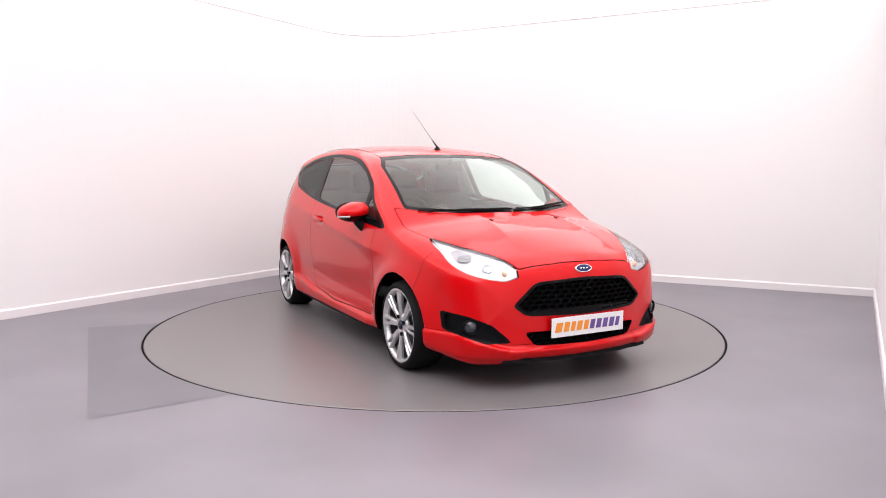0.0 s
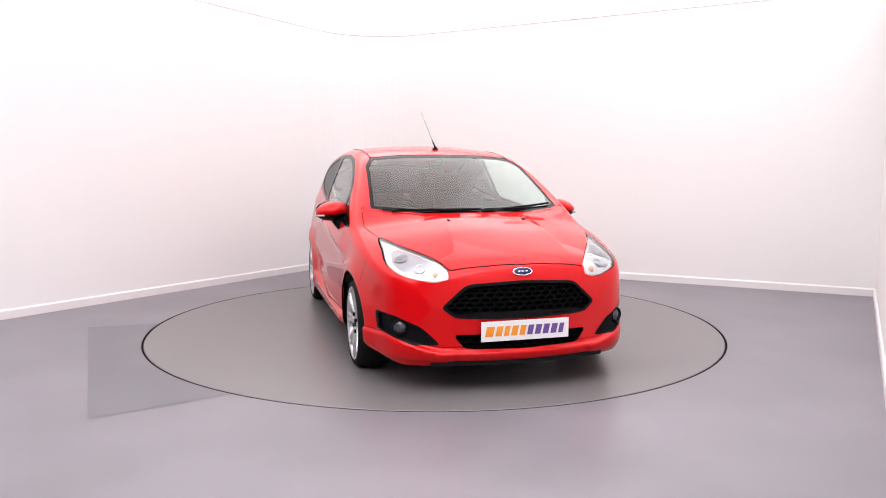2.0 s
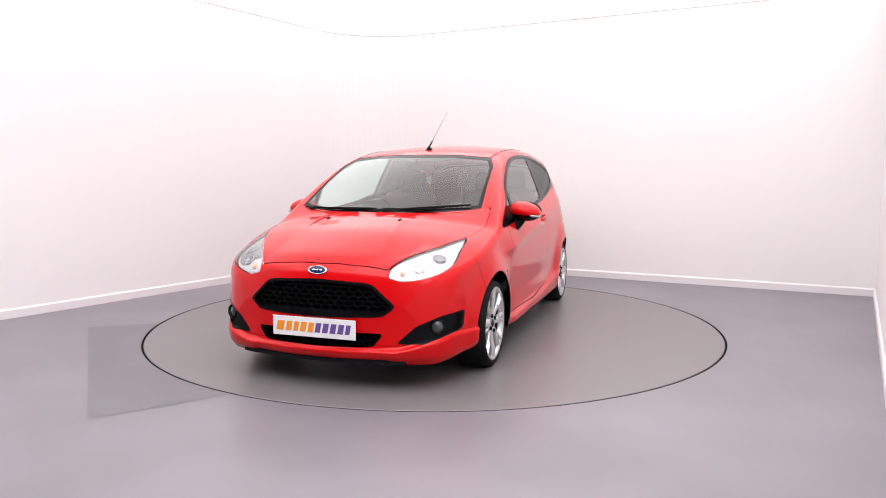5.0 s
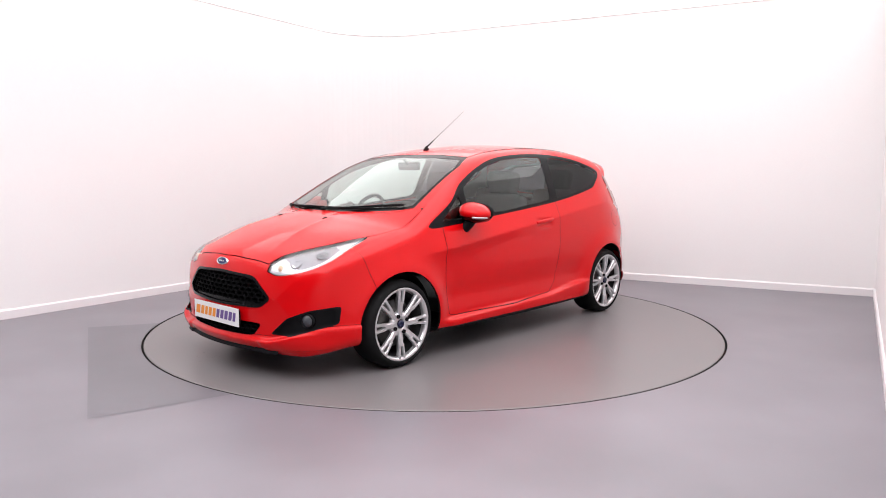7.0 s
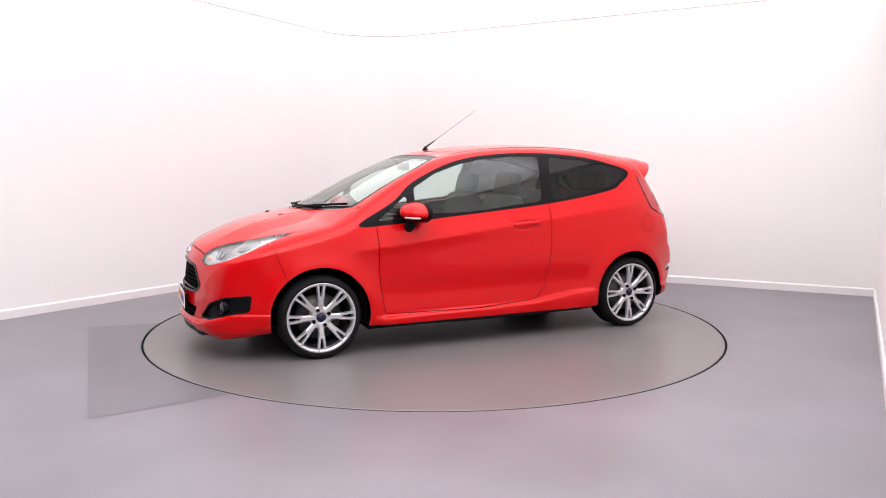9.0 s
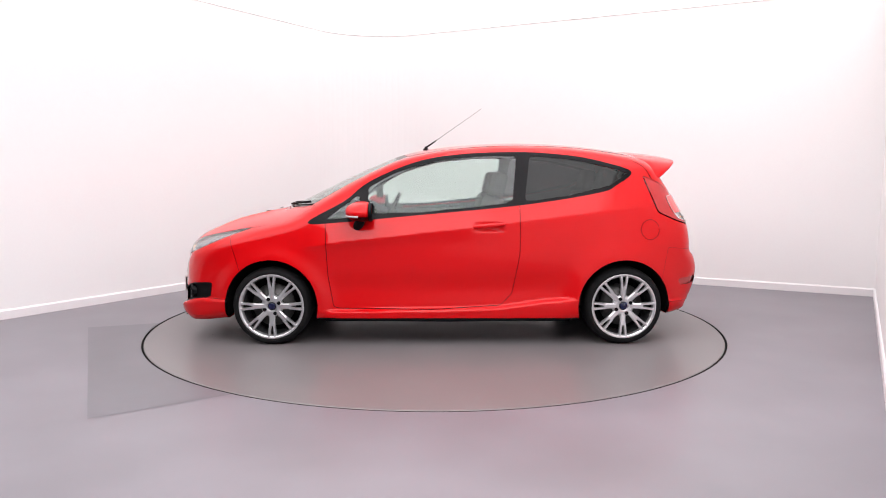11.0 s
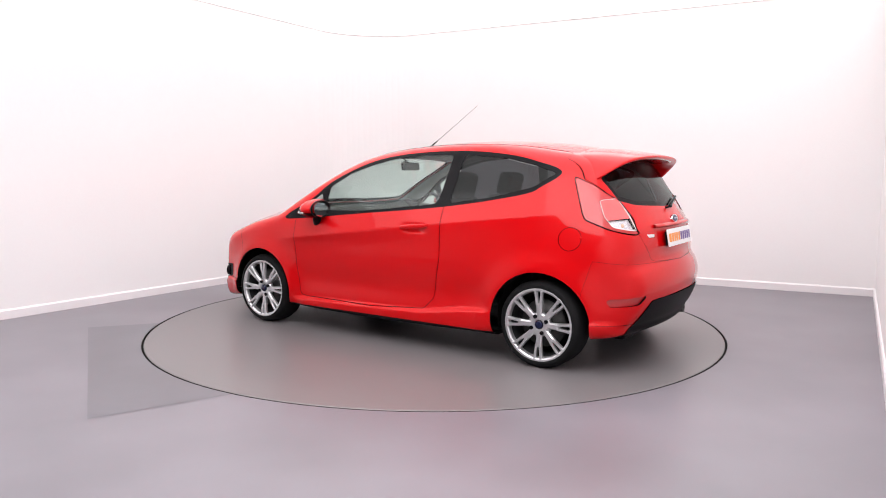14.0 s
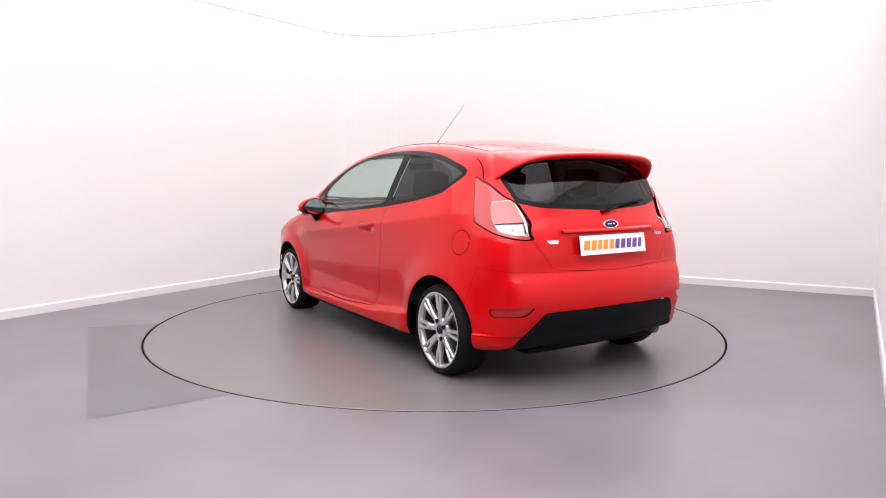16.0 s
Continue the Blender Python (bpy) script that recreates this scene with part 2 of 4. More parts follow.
def turntable():
    thing = tagged(new("turntable"), "round grey vinyl-topped car turntable flush with the floor", "turntable")
    bm = bmesh.new()
    rings = lathe(bm, [(TABLE_R, -0.028), (TABLE_R, -0.004), (TABLE_R - 0.004, 0.0), (TABLE_R - 0.01, 0.001)], 160, Matrix.Rotation(math.pi / 2, 4, "X"))
    bm.faces.new(rings[-1])
    bm.normal_update()
    part("disc", bm, M_DISC, thing)
    # black strip laid in the edge gap, standing for the shade down in it
    bm = bmesh.new()
    lathe(bm, [(TABLE_R + 0.001, -0.012), (TABLE_R + 0.001, -0.0015), (TABLE_R + 0.0145, -0.0015), (TABLE_R + 0.0145, -0.012)], 160, Matrix.Rotation(math.pi / 2, 4, "X"))
    part("gap_shade", bm, M_GAP, thing, "black strip for the shade in the edge gap")
    rng = random.Random(4)
    bm = bmesh.new()
    for cx, cy, n, spread in SPLASHES:
        for _ in range(n):
            r = rng.uniform(0.0012, 0.0045)
            x, y = cx + rng.gauss(0, spread), cy + rng.gauss(0, spread)
            g = bmesh.ops.create_uvsphere(bm, u_segments=10, v_segments=6, radius=1, matrix=pose(x, y, 0.001, 0, 0, rng.uniform(0, 180)) @ Matrix.Diagonal((r * rng.uniform(1, 3), r, 0.0018, 1)))
    tagged(part("water_splash", bm, M_DROP, thing, "small drops of water on the turntable", True), kind="stuff")
    return thing


TURNTABLE = turntable()


# ---- the car's skin: a solid given by a side profile, a plan and a section ----
HUB_X, HUB_Z, TYRE_R = 1.2445, 0.274, 0.277


def smooth_loop(points, per=8):
    """A closed Catmull-Rom curve through points."""
    p = np.array(points, float)
    n = len(p)
    out = []
    for i in range(n):
        a, b, c, d = p[i - 1], p[i], p[(i + 1) % n], p[(i + 2) % n]
        for k in range(per):
            t = k / per
            out.append(0.5 * (2 * b + (c - a) * t + (2 * a - 5 * b + 4 * c - d) * t * t + (3 * b - a - 3 * c + d) * t ** 3))
    return np.array(out)


def signed(poly, x, z):
    """Distance from a closed curve, negative inside."""
    x, z = np.asarray(x, float), np.asarray(z, float)
    best = np.full(x.shape, 1e9)
    inside = np.zeros(x.shape, bool)
    for (ax, az), (bx, bz) in zip(poly, np.roll(poly, -1, 0)):
        dx, dz = bx - ax, bz - az
        s = np.clip(((x - ax) * dx + (z - az) * dz) / (dx * dx + dz * dz + 1e-12), 0, 1)
        best = np.minimum(best, (x - ax - s * dx) ** 2 + (z - az - s * dz) ** 2)
        if dz:
            inside ^= ((az > z) != (bz > z)) & (x < dx * (z - az) / dz + ax)
    return np.where(inside, -1, 1) * np.sqrt(best)


def smax(a, b, k):
    h = np.clip(0.5 + 0.5 * (a - b) / k, 0, 1)
    return b + (a - b) * h + k * h * (1 - h)


def ramp(a, b, v):
    t = np.clip((v - a) / (b - a), 0, 1)
    return t * t * (3 - 2 * t)


SIDE = [(1.90, 0.185), (1.985, 0.19), (2.022, 0.235), (2.022, 0.33), (2.018, 0.45), (2.006, 0.56), (1.985, 0.655), (1.945, 0.715), (1.86, 0.772), (1.62, 0.862),
        (1.38, 0.918), (1.225, 0.957), (1.0, 1.066), (0.7, 1.21), (0.40, 1.335), (0.15, 1.396), (-0.15, 1.432), (-0.5, 1.447), (-0.9, 1.434), (-1.25, 1.395),
        (-1.46, 1.355), (-1.56, 1.30), (-1.66, 1.16), (-1.765, 0.99), (-1.82, 0.90), (-1.845, 0.78), (-1.85, 0.69), (-1.885, 0.62), (-1.905, 0.52), (-1.885, 0.40),
        (-1.83, 0.29), (-1.74, 0.22), (-1.2, 0.19), (0.0, 0.165), (1.2, 0.185)]
_loop = smooth_loop(SIDE, 6)
_gx, _gz = np.arange(-2.3, 2.5, 0.006), np.arange(-0.1, 1.75, 0.006)
_table = signed(_loop, *np.meshgrid(_gx, _gz, indexing="ij"))


def side_field(x, z):
    i = np.clip((x + 2.3) / 0.006, 0, len(_gx) - 2.001)
    k = np.clip((z + 0.1) / 0.006, 0, len(_gz) - 2.001)
    a, b = i.astype(int), k.astype(int)
    i, k = i - a, k - b
    return (_table[a, b] * (1 - i) + _table[a + 1, b] * i) * (1 - k) + (_table[a, b + 1] * (1 - i) + _table[a + 1, b + 1] * i) * k


def half_width(x, z):
    """The half width of the body at a place of the side view."""
    front, rear = np.maximum(x - 1.15, 0), np.maximum(-x - 1.15, 0)
    w = 0.838 - 0.20 * front ** 2 - 0.18 * front ** 4 - 0.28 * rear ** 2 - 0.3 * rear ** 4
    lower = w - 0.055 * np.clip((z - 0.60) / 0.4, 0, 3) ** 2 - 0.02 * np.clip((0.45 - z) / 0.3, 0, 2) ** 2
    # shoulder crease rising to the tail lamp
    d = z - (0.715 + 0.117 * (0.84 - x))
    mid = ramp(1.15, 0.75, x) * ramp(-1.6, -1.1, x)
    lower = lower + mid * 0.034 * np.exp(-np.sqrt(d * d + 0.00001) / np.where(d > 0, 0.12, 0.055))
    # hollow low in the door, and the side skirt
    between = ramp(0.92, 0.75, x) * ramp(-0.95, -0.8, x)
    lower = lower - 0.018 * between * np.exp(-((z - 0.40) / 0.10) ** 2)
    skirt_top = 0.262 - 0.02 * x + 0.05 * ramp(-0.25, -0.85, x)
    lower = lower + 0.034 * between * ramp(skirt_top + 0.012, skirt_top - 0.016, z)
    # wheel arch flares
    for hx in (HUB_X, -HUB_X):
        r = np.hypot(x - hx, z - HUB_Z)
        lower = lower + (0.028 if hx < 0 else 0.024) * np.exp(-np.maximum(r - 0.33, 0) ** 2 / (0.012 if hx < 0 else 0.006)) * ramp(0.12, 0.25, z)
    # the bumper's lower skirt beside the wheels
    lower = lower + 0.014 * ramp(0.325, 0.305, z) * ramp(1.45, 1.55, np.abs(x))
    # scooped cup behind the door handle
    lower = lower - 0.020 * np.exp(-((x + 0.285) / 0.098) ** 4 - ((z - 0.836) / 0.030) ** 4)
    upper = 0.815 - 0.20 * front - 0.50 * rear ** 2 - 0.43 * (z - 0.93) - 0.10 * np.maximum(z - 1.15, 0) ** 2
    return -smax(-lower, -upper, 0.05)


def car_field(x, y, z):
    ay = np.abs(y)
    bend = np.where(x > 0, 0.30 * ay ** 2 + 0.10 * ay ** 4, 0) * ramp(0.0, 1.9, x)
    bend = bend - 0.20 * ay ** 2 * ramp(-0.6, -1.7, x)
    low = ramp(0.45, 0.8, z)
    g = side_field(x + bend, z + 0.13 * ay ** 2 * low)
    # low front lip, standing further out in two wings beside the middle
    g = g - 0.026 * ramp(0.246, 0.228, z - 0.05 * ramp(0.45, 0.7, ay)) * ramp(1.5, 1.85, x)
    wing = ramp(0.385, 0.435, ay + 0.5 * (z - 0.20))
    g = g - 0.012 * wing * ramp(0.262, 0.235, z - 0.05 * ramp(0.45, 0.7, ay)) * ramp(1.5, 1.8, x)
    # raised rim round the upper grille that runs down to the lip
    rim = ay - (0.50 + 0.9 * np.abs(z - 0.478))
    g = g - 0.005 * np.exp(-np.sqrt(rim * rim + 0.00003) / np.where(rim > 0, 0.10, 0.05)) * ramp(1.6, 1.8, x) * ramp(0.27, 0.34, z) * ramp(0.64, 0.58, z)
    # two swages along the bonnet
    ridge = ay - (0.27 + 0.16 * (x - 1.38))
    g = g - 0.013 * np.exp(-np.sqrt(ridge * ridge + 0.00001) / np.where(ridge > 0, 0.06, 0.12)) * ramp(1.15, 1.4, x) * ramp(1.95, 1.6, x) * ramp(0.6, 0.7, z)
    return smax(g, ay - half_width(x, z), 0.07 - 0.045 * ramp(0.5, 0.3, z) * ramp(1.40, 1.15, np.abs(x)))


def car_skin(step=0.016):
    """The surface of the car body: points, normals, triangles."""
    xs, ys, zs = np.arange(-2.02, 2.12, step), np.arange(-0.96, 0.961, step), np.arange(0.10, 1.52, step)
    X, Y, Z = np.meshgrid(xs, ys, zs, indexing="ij")
    F = car_field(X, Y, Z)
    S = F < 0
    corners = [(i, j, k) for i in (0, 1) for j in (0, 1) for k in (0, 1)]
    nx, ny, nz = F.shape
    count = np.zeros((nx - 1, ny - 1, nz - 1), np.int8)
    for i, j, k in corners:
        count += S[i:nx - 1 + i, j:ny - 1 + j, k:nz - 1 + k]
    active = (count > 0) & (count < 8)
    number = np.full(active.shape, -1)
    cell = np.argwhere(active)
    number[active] = np.arange(len(cell))
    P = np.stack([xs[cell[:, 0]], ys[cell[:, 1]], zs[cell[:, 2]]], 1) + step / 2

    def gradient(P, h=0.004):
        g = np.stack([car_field(*(P + np.eye(3)[a] * h).T) - car_field(*(P - np.eye(3)[a] * h).T) for a in range(3)], 1) / (2 * h)
        return g
    for _ in range(6):
        g = gradient(P)
        f = car_field(*P.T)
        P = P - np.clip(f / np.maximum((g * g).sum(1), 0.2), -0.012, 0.012)[:, None] * g
    N = gradient(P, 0.006)
    N /= np.linalg.norm(N, axis=1, keepdims=True)
    quads = []
    for axis in range(3):
        a = [slice(1, -1)] * 3
        b = [slice(1, -1)] * 3
        a[axis], b[axis] = slice(0, -1), slice(1, None)
        s0, s1 = S[tuple(a)], S[tuple(b)]
        for flip in (False, True):
            e = np.argwhere((s0 & ~s1) if not flip else (~s0 & s1))
            base = e + 1
            base[:, axis] -= 1
            o1, o2 = [np.eye(3, dtype=int)[(axis + m) % 3] for m in (1, 2)]
            c = [number[tuple((base - u * o1 - v * o2).T)] for u, v in ((1, 1), (0, 1), (0, 0), (1, 0))]
            quads.append(np.stack(c if not flip else c[::-1], 1))
    Q = np.concatenate(quads)
    Q = Q[(Q >= 0).all(1)]
    T = np.concatenate([Q[:, [0, 1, 2]], Q[:, [0, 2, 3]]])
    return P, N, T


def split(skin, s):
    """Cuts a skin along s = 0: the part where s < 0 and the rest."""
    P, N, T = skin
    s = np.where(np.abs(s) < 1e-6, 1e-6, s)
    neg = s < 0
    c = neg[T].sum(1)
    inside, outside = [T[c == 3]], [T[c == 0]]
    P2, N2, known, base = [P], [N], {}, len(P)
    extraP, extraN = [], []

    def cut(i, j):
        key = (min(i, j), max(i, j))
        if key not in known:
            i, j = key
            t = s[i] / (s[i] - s[j])
            known[key] = base + len(extraP)
            extraP.append(P[i] + t * (P[j] - P[i]))
            extraN.append(N[i] + t * (N[j] - N[i]))
        return known[key]
    ti, to = [], []
    for tri in T[(c == 1) | (c == 2)]:
        flags = neg[tri]
        lone = flags.sum() == 1
        k = int(np.argmax(flags if lone else ~flags))
        a, b, d = int(tri[k]), int(tri[(k + 1) % 3]), int(tri[(k + 2) % 3])
        ab, ad = cut(a, b), cut(a, d)
        one, two = (ti, to) if lone else (to, ti)
        one.append((a, ab, ad))
        two += [(ab, b, d), (ab, d, ad)]
    if extraP:
        P2.append(np.array(extraP))
        N2.append(np.array(extraN))
    PP, NN = np.concatenate(P2), np.concatenate(N2)
    res = []
    for keep, more in ((inside, ti), (outside, to)):
        tris = np.concatenate([*keep, np.array(more, int).reshape(-1, 3)])
        used = np.unique(tris)
        remap = np.zeros(len(PP), int)
        remap[used] = np.arange(len(used))
        res.append((PP[used], NN[used], remap[tris]))
    return res


def skin_part(name, skin, mat, parent, label="", lift=0.0):
    P, N, T = skin
    n = N / np.maximum(np.linalg.norm(N, axis=1, keepdims=True), 1e-9)
    P = P + n * lift
    me = bpy.data.meshes.new(name)
    me.from_pydata(P.tolist(), [], T.tolist())
    me.materials.append(mat)
    me.polygons.foreach_set("use_smooth", [True] * len(me.polygons))
    me.update()
    me.normals_split_custom_set_from_vertices(n.tolist())
    ob = new(name, me)
    ob.parent = parent
    return tagged(ob, label=label)


CAR = tagged(new("hatchback_car"), "glossy red three-door hatchback car on the turntable", "car")

# ---- the car's panels ----


def near(poly, a, b):
    return signed(np.array(poly, float), a, b)


def both(*fields):
    return np.maximum.reduce(fields)


def round_loop(points, per=6, pull=0.12):
    """A closed outline with softened corners."""
    p = np.array(points, float)
    out = []
    for i in range(len(p)):
        a, b, c = p[i - 1], p[i], p[(i + 1) % len(p)]
        s, e = b + (a - b) * pull, b + (c - b) * pull
        for k in range(per + 1):
            t = k / per
            out.append((1 - t) ** 2 * s + 2 * t * (1 - t) * b + t * t * e)
    return np.array(out)


def mirror_yz(half):
    """A closed front outline from its right half, given from top to bottom."""
    return half + [(-y, z) for y, z in half[::-1] if y > 1e-6]


DLO = smooth_loop([(0.985, 0.866), (0.725, 1.018), (0.555, 1.152), (0.23, 1.29), (-0.098, 1.347), (-0.534, 1.363), (-0.893, 1.337), (-1.136, 1.288),
                   (-1.315, 1.222), (-1.203, 1.130), (-1.062, 1.073), (-0.51, 0.986), (0.312, 0.908), (0.76, 0.866)])
DOOR_GLASS = round_loop([(0.565, 0.93), (0.562, 1.108), (0.385, 1.208), (0.20, 1.268), (0.029, 1.308), (-0.25, 1.335), (-0.490, 1.337), (-0.452, 1.004), (0.179, 0.938)])
FRONT_LIGHT = round_loop([(0.86, 0.888), (0.625, 1.062), (0.622, 0.906)])
REAR_LIGHT = round_loop([(-0.585, 1.338), (-0.895, 1.310), (-1.15, 1.255), (-1.285, 1.213), (-1.146, 1.125), (-0.857, 1.055), (-0.540, 1.010)])
SCREEN = mirror_yz([(0.0, 1.352), (0.30, 1.347), (0.545, 1.328), (0.607, 1.262), (0.668, 0.982), (0.60, 0.968), (0.37, 0.953), (0.0, 0.955)])
BONNET = [(1.957, 0.0), (1.945, 0.20), (1.916, 0.402), (1.80, 0.475), (1.59, 0.602), (1.36, 0.705), (1.15, 0.742), (0.94, 0.722), (0.985, 0.66), (1.05, 0.60), (1.19, 0.37), (1.26, 0.0)]
HEADLAMP = round_loop([(1.945, 0.648), (1.90, 0.725), (1.62, 0.855), (1.17, 0.900), (1.56, 0.765), (1.75, 0.684), (1.918, 0.611)], 5, 0.15)
GRILLE = round_loop(mirror_yz([(0.0, 0.622), (0.32, 0.606), (0.462, 0.478), (0.385, 0.420), (0.0, 0.410)]), 5, 0.18)
LOWER_GRILLE = round_loop(mirror_yz([(0.0, 0.332), (0.40, 0.330), (0.335, 0.252), (0.0, 0.244)]), 5, 0.15)
FOG = round_loop([(0.462, 0.273), (0.568, 0.372), (0.69, 0.425), (0.772, 0.440), (0.765, 0.332), (0.61, 0.270)], 5, 0.15)
DOOR = round_loop([(0.862, 0.90), (0.845, 0.50), (0.805, 0.262), (0.10, 0.256), (-0.37, 0.283), (-0.45, 0.365), (-0.503, 0.645), (-0.503, 1.08), (0.60, 0.95)], 5, 0.1)
TAILLAMP = round_loop([(-1.395, 1.195), (-1.495, 0.935), (-1.64, 0.875), (-1.772, 0.838), (-1.725, 0.93), (-1.64, 1.05), (-1.52, 1.14)], 4, 0.12)
TAIL_LENS = round_loop([(-1.560, 1.048), (-1.635, 1.058), (-1.705, 0.950), (-1.762, 0.860), (-1.655, 0.888), (-1.602, 0.95)], 4, 0.12)
TAILGATE = mirror_yz([(0.0, 1.40), (0.60, 1.36), (0.66, 1.175), (0.605, 1.06), (0.548, 0.95), (0.545, 0.845), (0.43, 0.682), (0.38, 0.668), (0.0, 0.655)])
BACKLIGHT = round_loop(mirror_yz([(0.0, 1.318), (0.40, 1.295), (0.605, 1.185), (0.565, 1.045), (0.42, 1.014), (0.0, 0.996)]), 5, 0.15)
DIFFUSER = round_loop(mirror_yz([(0.0, 0.452), (0.50, 0.442), (0.57, 0.355), (0.665, 0.215), (0.62, 0.10), (0.0, 0.10)]), 4, 0.1)
REFLECTOR = round_loop([(0.760, 0.462), (0.56, 0.482), (0.62, 0.426), (0.748, 0.415)], 4, 0.12)


BONNET_ALL = BONNET + [(a, -b) for a, b in BONNET[-2:0:-1]]


def lamp_field(x, y, z):
    """The headlamp's outline: its side view below, the bonnet's edge above."""
    return both(near(HEADLAMP, x, z), 0.005 - near(BONNET_ALL, x, y))


def build_car():
    gap = 0.0022
    state = {"skin": car_skin(0.0155)}

    def take(field, g=gap, also=True):
        """Cuts a panel out of the skin, leaving a joint round it."""
        s = field(*state["skin"][0].T)
        piece = split(state["skin"], s + g)[0]
        state["skin"] = split(state["skin"], s - g)[1]
        if also:
            state["shell"] = split(state["shell"], field(*state["shell"][0].T))[1]
        return piece

    def arch(x, y, z):
        r = np.minimum(np.hypot(x - HUB_X, z - HUB_Z - 0.004), np.hypot(x + HUB_X, z - HUB_Z - 0.004))
        return both(r - 0.328, 0.40 - np.abs(y))

    state["shell"] = state["skin"]
    take(arch, 0)
    # glass
    dlo = take(lambda x, y, z: both(near(DLO, x, z), 0.5 - np.abs(y)), 0)
    screen = take(lambda x, y, z: both(near(SCREEN, y, z), 0.15 - x), 0)
    back = take(lambda x, y, z: both(near(BACKLIGHT, y, z), x + 1.44), 0)
    for sign in (1, -1):
        side = split(dlo, -sign * dlo[0][:, 1])[0]
        trim = tagged(new("side_window"), "dark side window with black surround")
        trim.parent = CAR
        for name, loop, mat, words in (("door_glass", DOOR_GLASS, M_GLASS, "clear door glass"), ("quarter_light", FRONT_LIGHT, M_GLASS, "small clear triangular pane"),
                                       ("rear_quarter_glass", REAR_LIGHT, M_TINT, "dark tinted rear pane")):
            pane, side = split(side, near(loop, side[0][:, 0], side[0][:, 2]))
            skin_part(name, pane, mat, trim, words, -0.004).visible_shadow = False
        skin_part("window_surround", side, M_GLOSSBLACK, trim, "black window surround")
    pane, rim = split(screen, near(SCREEN, screen[0][:, 1], screen[0][:, 2]) + 0.022)
    skin_part("windscreen", pane, M_GLASS, CAR, "curved clear windscreen", -0.003).visible_shadow = False
    skin_part("windscreen_surround", rim, M_GLOSSBLACK, CAR, "black windscreen border", -0.002)
    pane, rim = split(back, near(BACKLIGHT, back[0][:, 1], back[0][:, 2]) + 0.03)
    skin_part("rear_window", pane, M_TINT, CAR, "dark tinted rear window", -0.003).visible_shadow = False
    skin_part("rear_window_surround", rim, M_GLOSSBLACK, CAR, "black rear window border", -0.002)

    # lamps
    lamps = take(lambda x, y, z: both(lamp_field(x, y, z), 0.412 - np.abs(y), 1.08 - x, 0.55 - z), 0.0015)
    for sign in (1, -1):
        piece = split(lamps, -sign * lamps[0][:, 1])[0]
        lamp = skin_part("headlight", piece, M_LAMPGLASS, CAR, "clear swept-back headlight", 0.001)
        lamp.visible_shadow = False
        inner, outer = split(piece, lamp_field(*piece[0].T) + 0.014)
        skin_part("reflector", outer, M_LAMPBASE, lamp, "silver lamp border", -0.016)
        mid, tip = split(inner, np.abs(inner[0][:, 0] - 1.72) - 0.13)
        skin_part("lamp_bezel", mid, M_LAMPINNER, lamp, "grey inner bezel", -0.016)
        for bowl in split(tip, tip[0][:, 0] - 1.72):
            skin_part("lamp_bowl", bowl, M_LAMPBASE, lamp, "silver lamp bowl", -0.016)
        edge = split(piece, -(lamp_field(*piece[0].T) + 0.003))[0]
        skin_part("lamp_rim", edge, M_GLOSSBLACK, lamp, "dark lamp rim", -0.001)
        bm = bmesh.new()
        spot = np.array((front_x(0.63, 0.738), sign * 0.63, 0.738))
        step = np.eye(3) * 0.004
        n = Vector([float(car_field(*(spot + s)) - car_field(*(spot - s))) for s in step]).normalized()
        m = Matrix.Translation(Vector(spot) - n * 0.018) @ n.to_track_quat("Y", "Z").to_matrix().to_4x4()
        lathe(bm, [(0.041, 0.0), (0.042, 0.010), (0.039, 0.012), (0.036, 0.004)], 28, m)
        part("projector_ring", bm, M_LAMPINNER, lamp, "grey projector ring", True)
        bm = bmesh.new()
        lathe(bm, [(0.035, 0.004), (0.028, 0.009), (0.016, 0.012), (0.001, 0.013)], 28, m)
        part("projector_lens", bm, M_LENS, lamp, "dark glass projector lens", True)
        spot = np.array((front_x(0.555, 0.690), sign * 0.555, 0.690))
        n = Vector([float(car_field(*(spot + s)) - car_field(*(spot - s))) for s in step]).normalized()
        m = Matrix.Translation(Vector(spot) - n * 0.017) @ n.to_track_quat("Y", "Z").to_matrix().to_4x4()
        bm = bmesh.new()
        lathe(bm, [(0.034, 0.0), (0.034, 0.008), (0.031, 0.010), (0.022, -0.004), (0.010, -0.012), (0.001, -0.013)], 24, m)
        part("beam_bowl", bm, M_LAMPINNER, lamp, "silver high beam bowl", True)
        bm = bmesh.new()
        bmesh.ops.create_uvsphere(bm, u_segments=14, v_segments=8, radius=0.017, matrix=pose(front_x(0.475, 0.652) - 0.022, sign * 0.475, 0.652) @ Matrix.Diagonal((1, 1, 1.3, 1)))
        part("indicator_bulb", bm, M_AMBER, lamp, "pale amber indicator bulb", True)
    tails = take(lambda x, y, z: both(near(TAILLAMP, x, z), 0.46 - np.abs(y), x + 1.3), 0.003)
    for sign in (1, -1):
        piece = split(tails, -sign * tails[0][:, 1])[0]
        lens, rest = split(piece, near(TAIL_LENS, piece[0][:, 0], piece[0][:, 2]))
        lamp = skin_part("tail_light", rest, M_REDLENS, CAR, "red tail light with a clear lower lens", 0.004)
        s = near(TAIL_LENS, lens[0][:, 0], lens[0][:, 2]) + 0.0035
        lens, rim = split(lens, s)
        skin_part("lens_rim", rim, M_CLEARLENS, lamp, "pale clear lens rim", 0.008)
        low, high = split(lens, lens[0][:, 2] - 0.932 + 0.12 * (lens[0][:, 0] + 1.66))
        skin_part("reversing_lens", low, M_LAMPGLASS, lamp, "clear reversing lens", 0.007)
